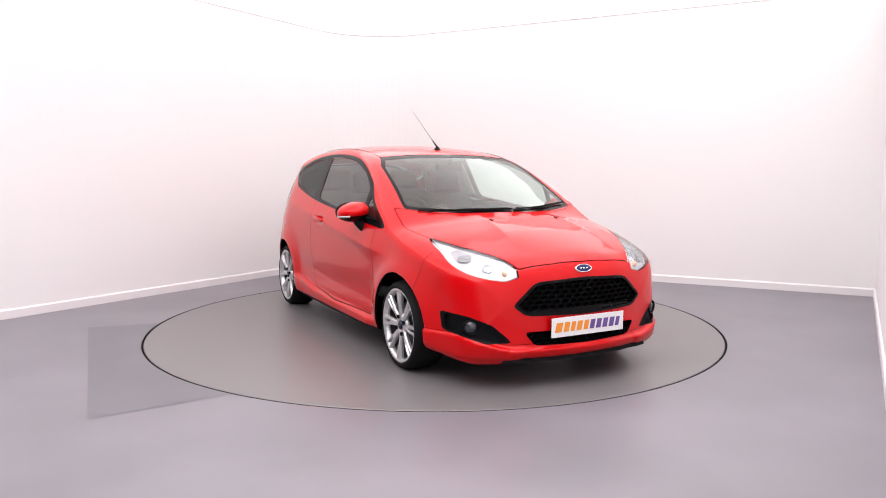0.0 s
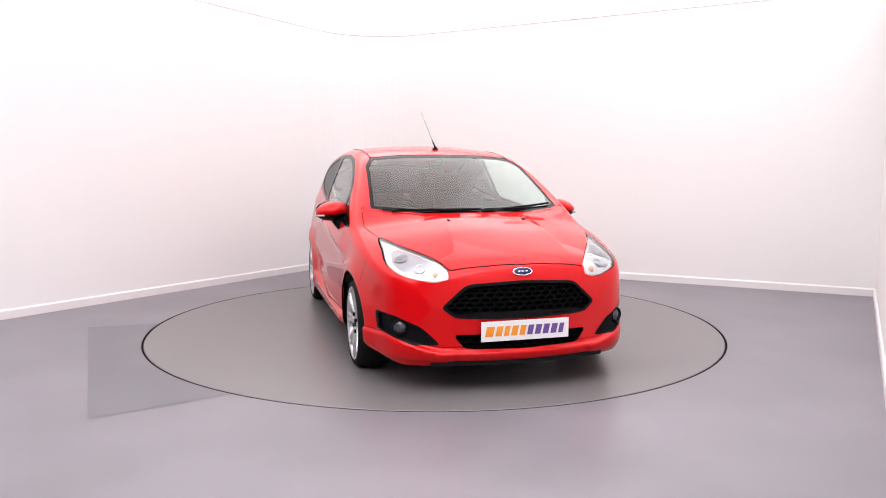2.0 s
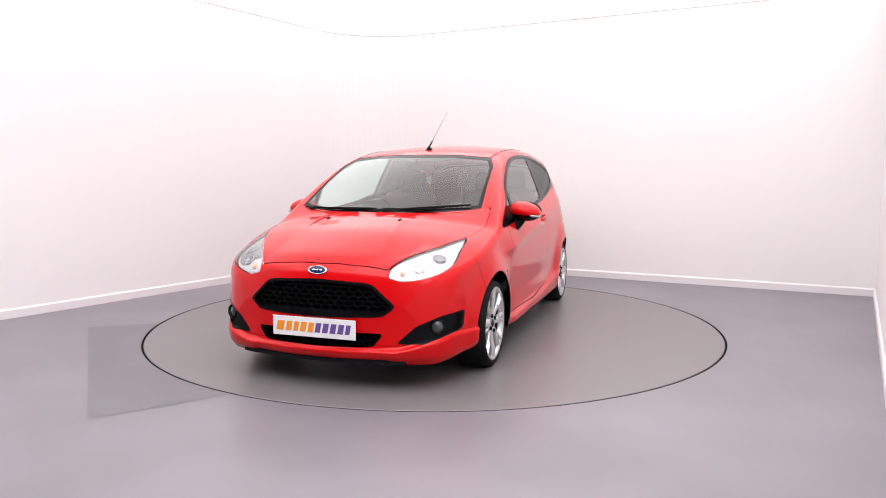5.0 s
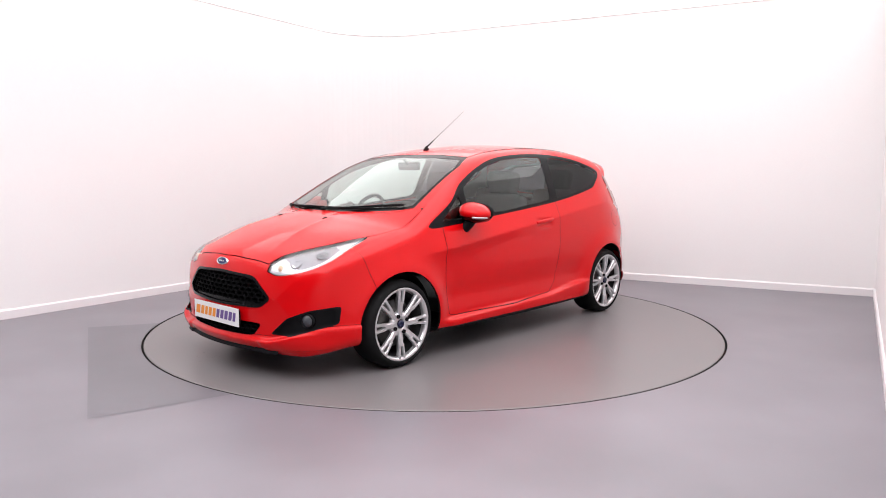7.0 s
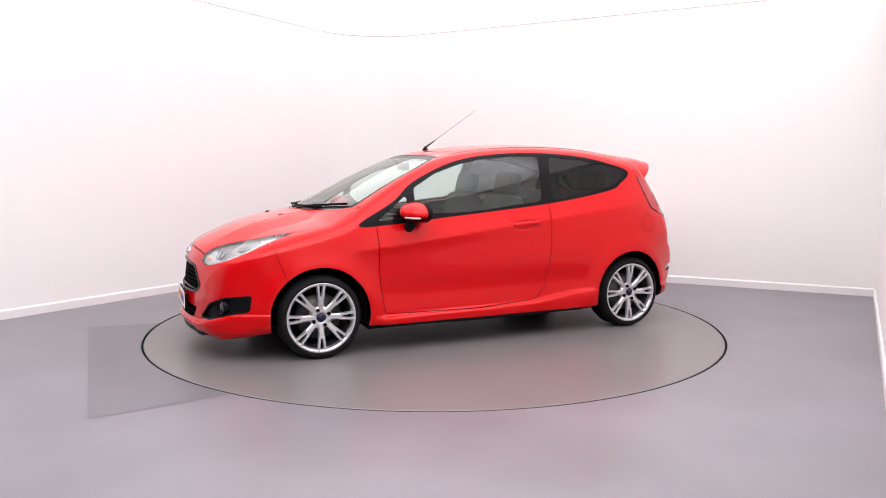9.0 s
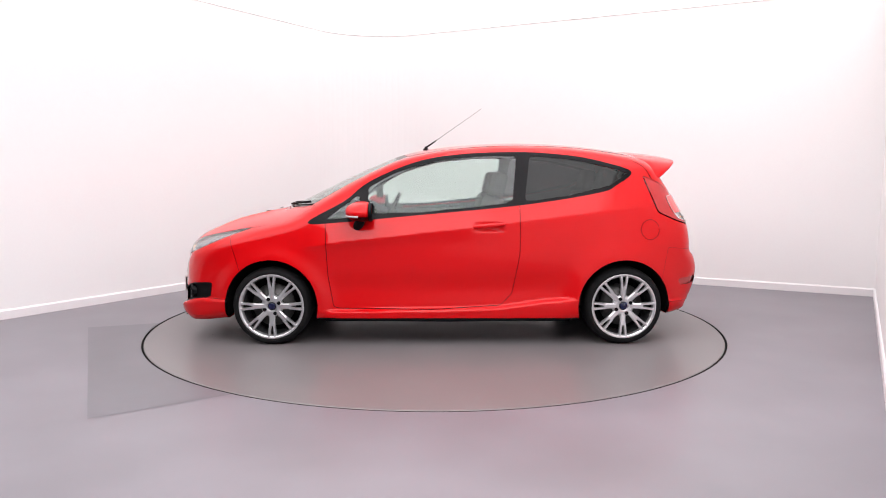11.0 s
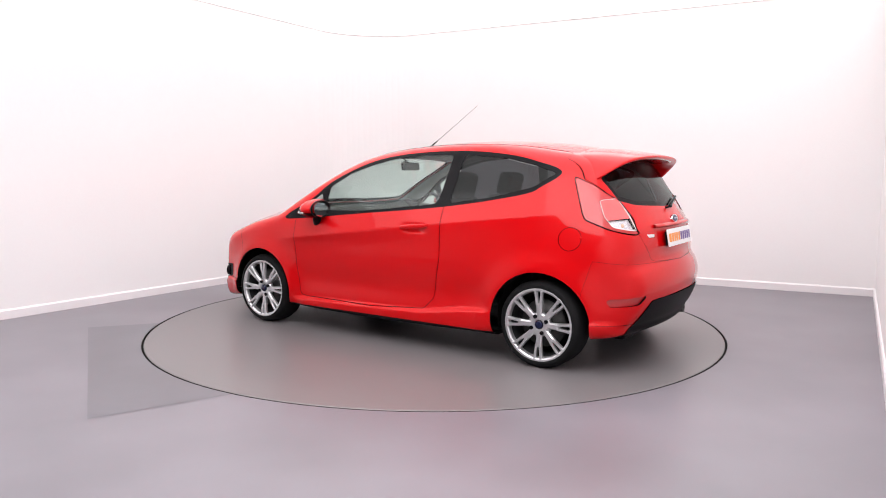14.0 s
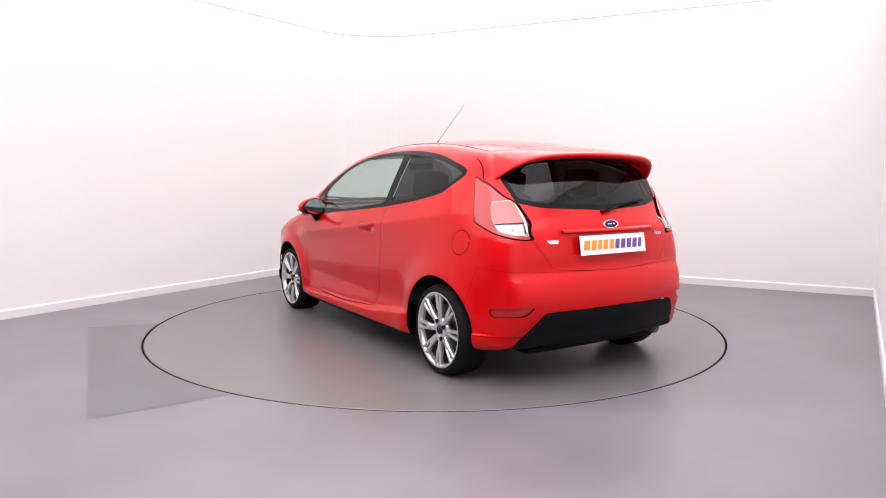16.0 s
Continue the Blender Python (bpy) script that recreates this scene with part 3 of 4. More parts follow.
        skin_part("reversing_bowl", low, M_LAMPBASE, lamp, "silver bowl", -0.01)
        skin_part("brake_lens", high, M_PINK, lamp, "pale red brake lens", 0.007)
        bm = bmesh.new()
        bmesh.ops.create_uvsphere(bm, u_segments=12, v_segments=8, radius=0.014, matrix=pose(-1.69, sign * 0.625, 0.895))
        part("bulb", bm, M_AMBER, lamp, "amber bulb", True)

    # grilles and low openings
    def opening(name, field, words, depth):
        piece = take(field, 0)
        ob = skin_part(name, piece, M_GRILLE, CAR, words, -depth)
        # a lip that runs from the skin to the recess
        P, N, T = piece
        count = {}
        for a, b, c in T.tolist():
            for e in ((a, b), (b, c), (c, a)):
                k = (min(e), max(e))
                count[k] = None if k in count else e
        rim = [e for e in count.values() if e]
        verts, faces = [], []
        for a, b in rim:
            na, nb = N[a] / np.linalg.norm(N[a]), N[b] / np.linalg.norm(N[b])
            k = len(verts)
            verts += [P[a] + na * 0.003, P[b] + nb * 0.003, P[b] - nb * depth, P[a] - na * depth]
            faces.append((k, k + 1, k + 2, k + 3))
        mesh_object("opening_lip", verts, faces, M_GLOSSBLACK, ob, "gloss black lip")
        return ob, piece
    grille, piece = opening("grille", lambda x, y, z: both(near(GRILLE, y, z), 1.7 - x), "black honeycomb upper grille", 0.035)
    honeycomb(grille, GRILLE, 0.058, 0.036)
    border = split(piece, -(near(GRILLE, piece[0][:, 1], piece[0][:, 2]) + 0.016))[0]
    skin_part("grille_frame", border, M_GLOSSBLACK, grille, "gloss black grille frame", 0.004)
    bar = split(piece, piece[0][:, 2] - 0.452 + 0.02 * np.abs(piece[0][:, 1]))[0]
    bar = split(bar, near(GRILLE, bar[0][:, 1], bar[0][:, 2]) + 0.016)[0]
    skin_part("grille_bar", bar, M_GLOSSBLACK, grille, "smooth black bar along the grille's foot", -0.008)
    low, piece = opening("lower_grille", lambda x, y, z: both(near(LOWER_GRILLE, y, z), 1.7 - x), "black lower grille", 0.035)
    honeycomb(low, LOWER_GRILLE, 0.058, 0.034)
    fogs = take(lambda x, y, z: both(near(FOG, np.abs(y), z), 1.5 - x), 0)
    for sign in (1, -1):
        piece = split(fogs, -sign * fogs[0][:, 1])[0]
        fog = skin_part("fog_light_housing", piece, M_BLACK, CAR, "black fog light housing", -0.018)
        edge = split(piece, -(near(FOG, np.abs(piece[0][:, 1]), piece[0][:, 2]) + 0.010))[0]
        skin_part("housing_rim", edge, M_BLACK, fog, "black rim", 0.002)
        m = Matrix.Translation((front_x(0.665, 0.362) - 0.036, sign * 0.660, 0.362)) @ Matrix.Rotation(-math.pi / 2 + sign * 0.40, 4, "Z")
        bm = bmesh.new()
        lathe(bm, [(0.045, 0.0), (0.046, 0.028), (0.040, 0.034), (0.036, 0.026)], 24, m)
        part("fog_ring", bm, M_GLOSSBLACK, fog, "black ring", True)
        bm = bmesh.new()
        lathe(bm, [(0.037, 0.018), (0.03, 0.028), (0.001, 0.033)], 24, m)
        part("fog_lens", bm, M_LENS, fog, "glossy grey fog lens", True)
    skin_part("rear_diffuser", take(lambda x, y, z: both(near(DIFFUSER, y, z), x + 1.62), 0.001), M_BLACK, CAR, "black plastic rear diffuser", 0.006)
    for sign in (1, -1):
        ob = take(lambda x, y, z: both(near(REFLECTOR, sign * y, z), x + 1.6), 0)
        skin_part("rear_reflector", ob, M_REDLENS, CAR, "dark red reflector in the bumper", -0.012)

    # painted panels
    skin_part("bonnet", take(lambda x, y, z: both(near(BONNET_ALL, x, y), 0.6 - z), also=False), M_RED, CAR)
    for sign in (1, -1):
        door = skin_part("door", take(lambda x, y, z: both(near(DOOR, x, z), 0.5 - sign * y), also=False), M_RED, CAR)
        door_handle(door, sign)
    skin_part("fuel_flap", take(lambda x, y, z: both(np.hypot((x + 1.428) * 1.03, z - 0.816) - 0.070, 0.4 - y), 0.0018, False), M_RED, CAR)
    skin_part("tailgate", take(lambda x, y, z: both(near(TAILGATE, y, z), x + 1.33), 0.0013, False), M_RED, CAR)
    skin_part("front_lip", take(lambda x, y, z: both(z - 0.262 - 0.062 * ramp(0.46, 0.76, np.abs(y)), 1.47 - x, 0.19 - z), 0.0012, False), M_RED, CAR, "red lower lip of the front bumper", 0.002)
    skin_part("rear_lip", take(lambda x, y, z: both(z - 0.305, x + 1.47, 0.19 - z), 0.0012, False), M_RED, CAR, "red lower corner of the rear bumper", 0.002)
    skin_part("front_bumper", take(lambda x, y, z: both(1.47 + 0.35 * (z - 0.55) - x, z - 0.80), 0.0018, False), M_RED, CAR)
    skin_part("rear_bumper", take(lambda x, y, z: both(x + 1.545 + 0.25 * (z - 0.6), z - 0.665 - 0.1 * (x + 1.8)), 0.0008, False), M_RED, CAR)
    under, body = split(state["skin"], state["skin"][0][:, 2] - 0.195)
    skin_part("underbody", under, M_BLACK, CAR, "black underside")
    skin_part("body", body, M_RED, CAR, "glossy red painted body shell")
    # black copies of the skin, added just beneath it for the shade in the joints
    low, high = split(state["shell"], state["shell"][0][:, 2] - 0.97)
    skin_part("inner_shell", low, M_GAP, CAR, "added black shell that darkens the panel joints", -0.016)
    skin_part("headlining", high, M_LINER, CAR, "pale grey headlining", -0.020)
    skin_part("roof_backing", high, M_GAP, CAR, "added black backing that darkens the roof joints", -0.012)


def honeycomb(parent, loop, cell, depth):
    """Rows of hexagonal bars over an opening, following the nose."""
    bm = bmesh.new()
    low, high = loop.min(0), loop.max(0)
    r = cell / 2
    bar = 0.0026
    rows = int((high[1] - low[1]) / (r * 0.9)) + 2
    for i in range(rows):
        z = low[1] + i * r * 0.9
        for k in range(-12, 13):
            y = k * cell * 0.95 + (i % 2) * cell * 0.475
            if signed(loop, np.array([y]), np.array([z]))[0] > -0.018:
                continue
            pts = []
            for a in range(6):
                yy, zz = y + r * 1.02 * math.cos(math.pi / 6 + a * math.pi / 3) * 0.62 / 0.6, z + r * 0.60 * math.sin(math.pi / 6 + a * math.pi / 3)
                x = front_x(yy, zz) - 0.010
                pts.append(Vector((x, yy, zz)))
            mid = sum(pts, Vector()) / 6
            inner = [p + (mid - p).normalized() * bar * 2 for p in pts]
            back = [p - Vector((0.02, 0, 0)) for p in inner]
            A, B, C = ([bm.verts.new(p) for p in q] for q in (pts, inner, back))
            for a in range(6):
                b = (a + 1) % 6
                bm.faces.new((A[a], A[b], B[b], B[a]))
                bm.faces.new((B[a], B[b], C[b], C[a]))
    part("honeycomb", bm, M_GRILLE, parent, "black honeycomb mesh")


def front_x(y, z):
    """Where the nose's skin lies at a place of the front view."""
    xs = np.linspace(1.5, 2.06, 113)
    f = car_field(xs, np.full_like(xs, y), np.full_like(xs, z))
    i = int(np.argmax(f > 0))
    return float(xs[i - 1] + (xs[i] - xs[i - 1]) * f[i - 1] / (f[i - 1] - f[i])) if i else 2.0


def rear_x(y, z):
    xs = np.linspace(-1.3, -1.98, 137)
    f = car_field(xs, np.full_like(xs, y), np.full_like(xs, z))
    i = int(np.argmax(f > 0))
    return float(xs[i - 1] + (xs[i] - xs[i - 1]) * f[i - 1] / (f[i - 1] - f[i])) if i else -1.85


def top_z(x, y=0.0):
    zs = np.linspace(0.6, 1.5, 181)
    f = car_field(np.full_like(zs, x), np.full_like(zs, y), zs)
    i = int(np.argmax(f > 0))
    return float(zs[i - 1] + (zs[i] - zs[i - 1]) * f[i - 1] / (f[i - 1] - f[i]))


def door_handle(door, sign):
    y = float(half_width(np.array(-0.05), np.array(0.846))) + 0.001
    bm = bmesh.new()
    rows = []
    for k in range(17):
        a = math.pi * k / 16
        out, thick = y - 0.010 + 0.024 * math.sin(a) ** 0.6, 0.009 + 0.008 * math.sin(a)
        rows.append([bm.verts.new((-0.285 + 0.112 * math.cos(a), sign * (out + 0.008 * math.cos(b)), 0.846 + 0.01 * math.cos(a) * -1 + thick * math.sin(b))) for b in (2 * math.pi * j / 10 for j in range(10))])
    for p, q in zip(rows, rows[1:]):
        for j in range(10):
            bm.faces.new((p[j], p[(j + 1) % 10], q[(j + 1) % 10], q[j]))
    bm.faces.new(rows[0][::-1])
    bm.faces.new(rows[-1])
    bmesh.ops.recalc_face_normals(bm, faces=bm.faces)
    part("handle", bm, M_RED, door, "red pull handle", True)


def spoiler():
    """The roof wing over the rear window."""
    stations = 34
    verts, faces, ring = [], [], 8
    for i in range(stations + 1):
        y = -0.635 + 1.27 * i / stations
        u = abs(y) / 0.635
        x0 = -1.31 - 0.05 * u ** 2
        z0 = top_z(x0, min(abs(y), 0.585)) - 0.002 - max(0.0, u - 0.92) * 1.4
        x1 = -1.735 + 0.05 * u ** 2 + 0.17 * u ** 7
        z1 = 1.333 - 0.035 * u ** 2 - 0.125 * u ** 8
        zm = (z0 + z1) / 2 + 0.008 * (1 - u ** 4)
        th = 0.030
        pts = [(x0 + 0.05, z0 - 0.012), (x0, z0 + 0.004), ((x0 + x1) / 2, zm + 0.006), (x1 + 0.03, z1 + 0.003), (x1, z1 - 0.004), (x1 + 0.004, z1 - 0.024),
               (x1 + 0.05, z1 - th - 0.006), (min(x1 + 0.20, -1.47), min(z0, z1) - 0.045)]
        verts += [(a, y, b) for a, b in pts]
    for i in range(stations):
        for k in range(ring):
            a, b = i * ring + k, i * ring + (k + 1) % ring
            faces.append((a, b, b + ring, a + ring))
    faces += [tuple(range(ring))[::-1], tuple(range(stations * ring, stations * ring + ring))]
    ob = mesh_object("roof_spoiler", verts, faces, M_RED, CAR, "red roof spoiler", smooth=True)
    mod = ob.modifiers.new("round", "SUBSURF")
    mod.levels = mod.render_levels = 1
    return ob


def wheel(x, sign, name_label):
    """A forked eight-spoke alloy wheel with its tyre."""
    hub = new("wheel")
    hub.parent = CAR
    tagged(hub, label=name_label)
    hub.location = (x, sign * 0.735, HUB_Z)
    hub.rotation_euler = (0, 0, 0 if sign > 0 else math.pi)
    seg = 64
    bm = bmesh.new()
    lathe(bm, [(0.222, -0.10), (0.245, -0.112), (0.268, -0.098), (TYRE_R, -0.07), (TYRE_R + 0.001, 0.0), (TYRE_R, 0.062), (0.269, 0.085), (0.258, 0.100), (0.240, 0.108), (0.228, 0.102), (0.224, 0.085)], seg)
    part("tyre", bm, M_RUBBER, hub, "black low-profile tyre", True)
    rim = None
    bm = bmesh.new()
    lathe(bm, [(0.224, 0.086), (0.232, 0.100), (0.228, 0.104), (0.214, 0.098), (0.208, 0.085), (0.205, 0.066)], seg)
    rim = part("rim", bm, M_ALLOY, hub, "silver alloy rim", True)
    # barrel and brake disc are coloured dark for the shade between the spokes
    bm = bmesh.new()
    lathe(bm, [(0.205, 0.066), (0.200, 0.03), (0.195, -0.08), (0.222, -0.10)], seg)
    part("barrel", bm, M_BARREL, rim, "inner barrel with its shade in the colour", True)
    bm = bmesh.new()
    lathe(bm, [(0.001, 0.02), (0.15, 0.02), (0.152, 0.005), (0.152, -0.01)], 40)
    part("brake_disc", bm, M_ALLOYDARK, hub, "grey brake disc", True)
    # black disc added to close the wheel, standing for the shade inside
    bm = bmesh.new()
    lathe(bm, [(0.001, -0.06), (0.205, -0.06)], 40)
    part("wheel_back", bm, M_GAP, hub, "added black disc for the shade inside the wheel")
    # eight spokes, each forked near the rim
    for k in range(8):
        bm = bmesh.new()
        m = Matrix.Rotation(math.pi / 4 * k, 4, "Y")
        rows = []

        def bar(path):
            rings = []
            for r, c, w, y in path:
                rings.append([bm.verts.new(m @ Vector((c + a * w, y + b, r))) for a, b in ((-1, -0.020), (-1, -0.004), (-0.6, 0.004), (0.6, 0.004), (1, -0.004), (1, -0.020))])
            for p, q in zip(rings, rings[1:]):
                for i in range(6):
                    bm.faces.new((p[i], p[(i + 1) % 6], q[(i + 1) % 6], q[i]))
            bm.faces.new(rings[0][::-1])
            bm.faces.new(rings[-1])
        bar([(0.035, 0, 0.021, 0.080), (0.065, 0, 0.0195, 0.083), (0.105, 0, 0.0195, 0.088), (0.138, 0, 0.0225, 0.091)])
        for s in (1, -1):
            bar([(0.125, s * 0.0115, 0.0115, 0.0905), (0.150, s * 0.0145, 0.0100, 0.093), (0.185, s * 0.0185, 0.0095, 0.095), (0.216, s * 0.0215, 0.0115, 0.096)])
        bmesh.ops.recalc_face_normals(bm, faces=bm.faces)
        part("spoke", bm, M_ALLOY, rim)
    bm = bmesh.new()
    rings = lathe(bm, [(0.078, 0.055), (0.076, 0.078), (0.062, 0.085), (0.034, 0.087), (0.030, 0.083)], 36)
    part("hub_plate", bm, M_ALLOY, rim, "silver hub", True)
    bm = bmesh.new()
    lathe(bm, [(0.0255, 0.083), (0.0245, 0.091), (0.019, 0.093), (0.0005, 0.0935)], 28)
    part("centre_cap", bm, M_NAVY, rim, "dark blue centre cap", True)
    for k in range(4):
        a = math.pi / 4 + math.pi / 2 * k + 0.35
        bm = bmesh.new()
        lathe(bm, [(0.0125, 0.080), (0.0125, 0.0945), (0.0090, 0.0955), (0.0085, 0.092), (0.0005, 0.092)], 14, Matrix.Translation((0.055 * math.cos(a), 0, 0.055 * math.sin(a))))
        part("bolt", bm, M_BLACK, rim, "dark wheel bolt", True)
    # liner of the arch
    bm = bmesh.new()
    n = 24
    rows = []
    for yy in (0.025, -0.30):
        rows.append([bm.verts.new((0.331 * math.cos(a), yy, 0.331 * math.sin(a) + 0.004)) for a in (-0.2 + (math.pi + 0.4) * i / n for i in range(n + 1))])
    for i in range(n):
        bm.faces.new((rows[0][i], rows[0][i + 1], rows[1][i + 1], rows[1][i]))
    bm.faces.new(rows[1])
    liner = part("arch_liner", bm, M_GAP, CAR, "black wheel arch liner", True)
    liner.location = hub.location
    liner.rotation_euler = hub.rotation_euler


def door_mirror(sign):
    root = new("door_mirror")
    root.parent = CAR
    tagged(root, label="red door mirror on a black arm")
    root.location = (0, 0, -0.014)
    s = sign
    bm = bmesh.new()
    bmesh.ops.create_uvsphere(bm, u_segments=32, v_segments=20, radius=1)
    for v in bm.verts:
        x, y, z = v.co
        x = max(x, -0.45)
        taper = 1 - 0.22 * (y * 0.5 + 0.5)
        v.co = Vector((0.600 + 0.112 * x, s * (0.880 + 0.110 * y), 0.962 + (0.074 * z * taper) - 0.012 * y))
    if s < 0:
        bmesh.ops.reverse_faces(bm, faces=bm.faces)
    part("mirror_shell", bm, M_RED, root, "glossy red shell", True)
    bm = bmesh.new()
    bmesh.ops.create_uvsphere(bm, u_segments=28, v_segments=12, radius=1)
    for v in bm.verts:
        x, y, z = v.co
        z = min(z, -0.30)
        taper = 1 - 0.22 * (y * 0.5 + 0.5)
        v.co = Vector((0.598 + 0.116 * max(x, -0.46), s * (0.880 + 0.112 * y), 0.958 + 0.077 * z * taper - 0.012 * y))
    part("mirror_base", bm, M_GLOSSBLACK, root, "black lower shell", True)
    bm = bmesh.new()
    tube(bm, [(0.62 + 0.098 * math.cos(a), s * (0.884 + 0.106 * math.sin(a)), 0.938 - 0.010 * math.sin(a)) for a in (0.55 + 1.1 * k / 10 for k in range(11))], 0.0070, 8)
    part("indicator", bm, M_INDICATOR, root, "clear indicator strip", True)
    bm = bmesh.new()
    bmesh.ops.create_circle(bm, cap_ends=True, segments=36, radius=1, matrix=pose(0.5340, s * 0.880, 0.958, 0, 0, s * 9) @ pose(0, 0, 0, 0, -90, 0) @ Matrix.Diagonal((0.058, 0.092, 1, 1)))
    part("mirror_glass", bm, M_MIRROR, root, "mirror glass", False)
    bm = bmesh.new()
    lathe(bm, [(0.99, -0.004), (1.08, 0.0), (1.10, 0.012), (1.05, 0.02)], 36, pose(0.545, s * 0.880, 0.958, 0, 0, 90) @ Matrix.Diagonal((0.094, 1, 0.060, 1)))
    part("glass_rim", bm, M_BLACK, root, "black rim", True)
    bm = bmesh.new()
    tube(bm, [(0.650, s * 0.780, 0.825), (0.635, s * 0.81, 0.850), (0.615, s * 0.842, 0.888), (0.60, s * 0.865, 0.920)], 0.038, 12, 0.032)
    part("mirror_arm", bm, M_BLACK, root, "black mirror arm", True)


def plate(front):
    """A dealer's show plate with its two-colour wordmark as plain bars."""
    z0 = 0.351 if front else 0.805
    root = new("front_plate" if front else "rear_plate")
    root.parent = CAR
    tagged(root, label="white show plate with an orange and purple wordmark")
    if front:
        m = Matrix.Translation((2.040, 0, z0)) @ Matrix.Rotation(math.radians(90), 4, "Z") @ Matrix.Rotation(math.radians(90), 4, "X")
    else:
        m = Matrix.Translation((-1.862, 0.015, z0)) @ Matrix.Rotation(math.radians(-90), 4, "Z") @ Matrix.Rotation(math.radians(80), 4, "X")
    bm = bmesh.new()
    box(bm, m @ pose(0, 0, -0.010), 0.50, 0.09, 0.018)
    part("plate_backing", bm, M_BLACK, root, "black backing")
    bm = bmesh.new()
    box(bm, m, 0.520, 0.111, 0.004, 0.0015)
    part("plate_board", bm, M_PLATE, root, "white plate")
    # each sign is a plain leaning bar, orange then purple
    x = -0.236
    for i, w in enumerate((0.058, 0.047, 0.039, 0.047, 0.043, 0.043, 0.045, 0.045, 0.045, 0.037)):
        bm = bmesh.new()
        h, lean, w1 = 0.054, 0.011, w - 0.006
        strips = ((0.06, 0.94, 0, 1),)
        for a, b, c, d in strips:
            quad = []
            for zz in (0.0028, 0.0036):
                for px, py in ((a, c), (b, c), (b, d), (a, d)):
                    quad.append(bm.verts.new(m @ Vector((x + px * w1 + lean * (py - 0.5), (py - 0.5) * h, zz))))
            bm.faces.new(quad[4:])
            for k in range(4):
                bm.faces.new((quad[k], quad[(k + 1) % 4], quad[4 + (k + 1) % 4], quad[4 + k]))
        part("wordmark_bar", bm, M_ORANGE if i < 5 else M_PURPLE, root, "orange bar" if i < 5 else "purple bar")
        x += w + 0.0025
    return root


def emblem(x, z, tilt, front):
    root = new("emblem")
    root.parent = CAR
    tagged(root, label="blue oval emblem with a chrome rim")
    m = Matrix.Translation((x, 0, z)) @ Matrix.Rotation(math.radians(tilt), 4, "Y") @ Matrix.Rotation(math.radians(-90 if front else 90), 4, "Z")
    bm = bmesh.new()
    lathe(bm, [(1.0, -0.008), (1.0, 0.004), (0.95, 0.007), (0.86, 0.005)], 40, m @ Matrix.Diagonal((0.060, 1, 0.0245, 1)))
    part("emblem_rim", bm, M_CHROME, root, "chrome rim", True)
    bm = bmesh.new()
    lathe(bm, [(0.87, 0.004), (0.6, 0.006), (0.001, 0.007)], 40, m @ Matrix.Diagonal((0.060, 1, 0.0245, 1)))
    part("emblem_field", bm, M_BLUE, root, "dark blue oval", True)
    bm = bmesh.new()
    for dx in (-0.022, 0.002, 0.022):
        box(bm, m @ pose(dx, 0.0075, 0.0), 0.013, 0.0016, 0.007, 0.0006)
    part("emblem_bar", bm, M_CHROME, root, "pale bars")


def wiper(points, blade, parent_name, words):
    root = new(parent_name)
    root.parent = CAR
    tagged(root, label=words)
    bm = bmesh.new()
    tube(bm, points, 0.010, 8, 0.006)
    part("wiper_arm", bm, M_BLACK, root, "black arm", True)
    bm = bmesh.new()
    tube(bm, blade, 0.008, 8)
    part("wiper_blade", bm, M_BLACK, root, "black blade", True)


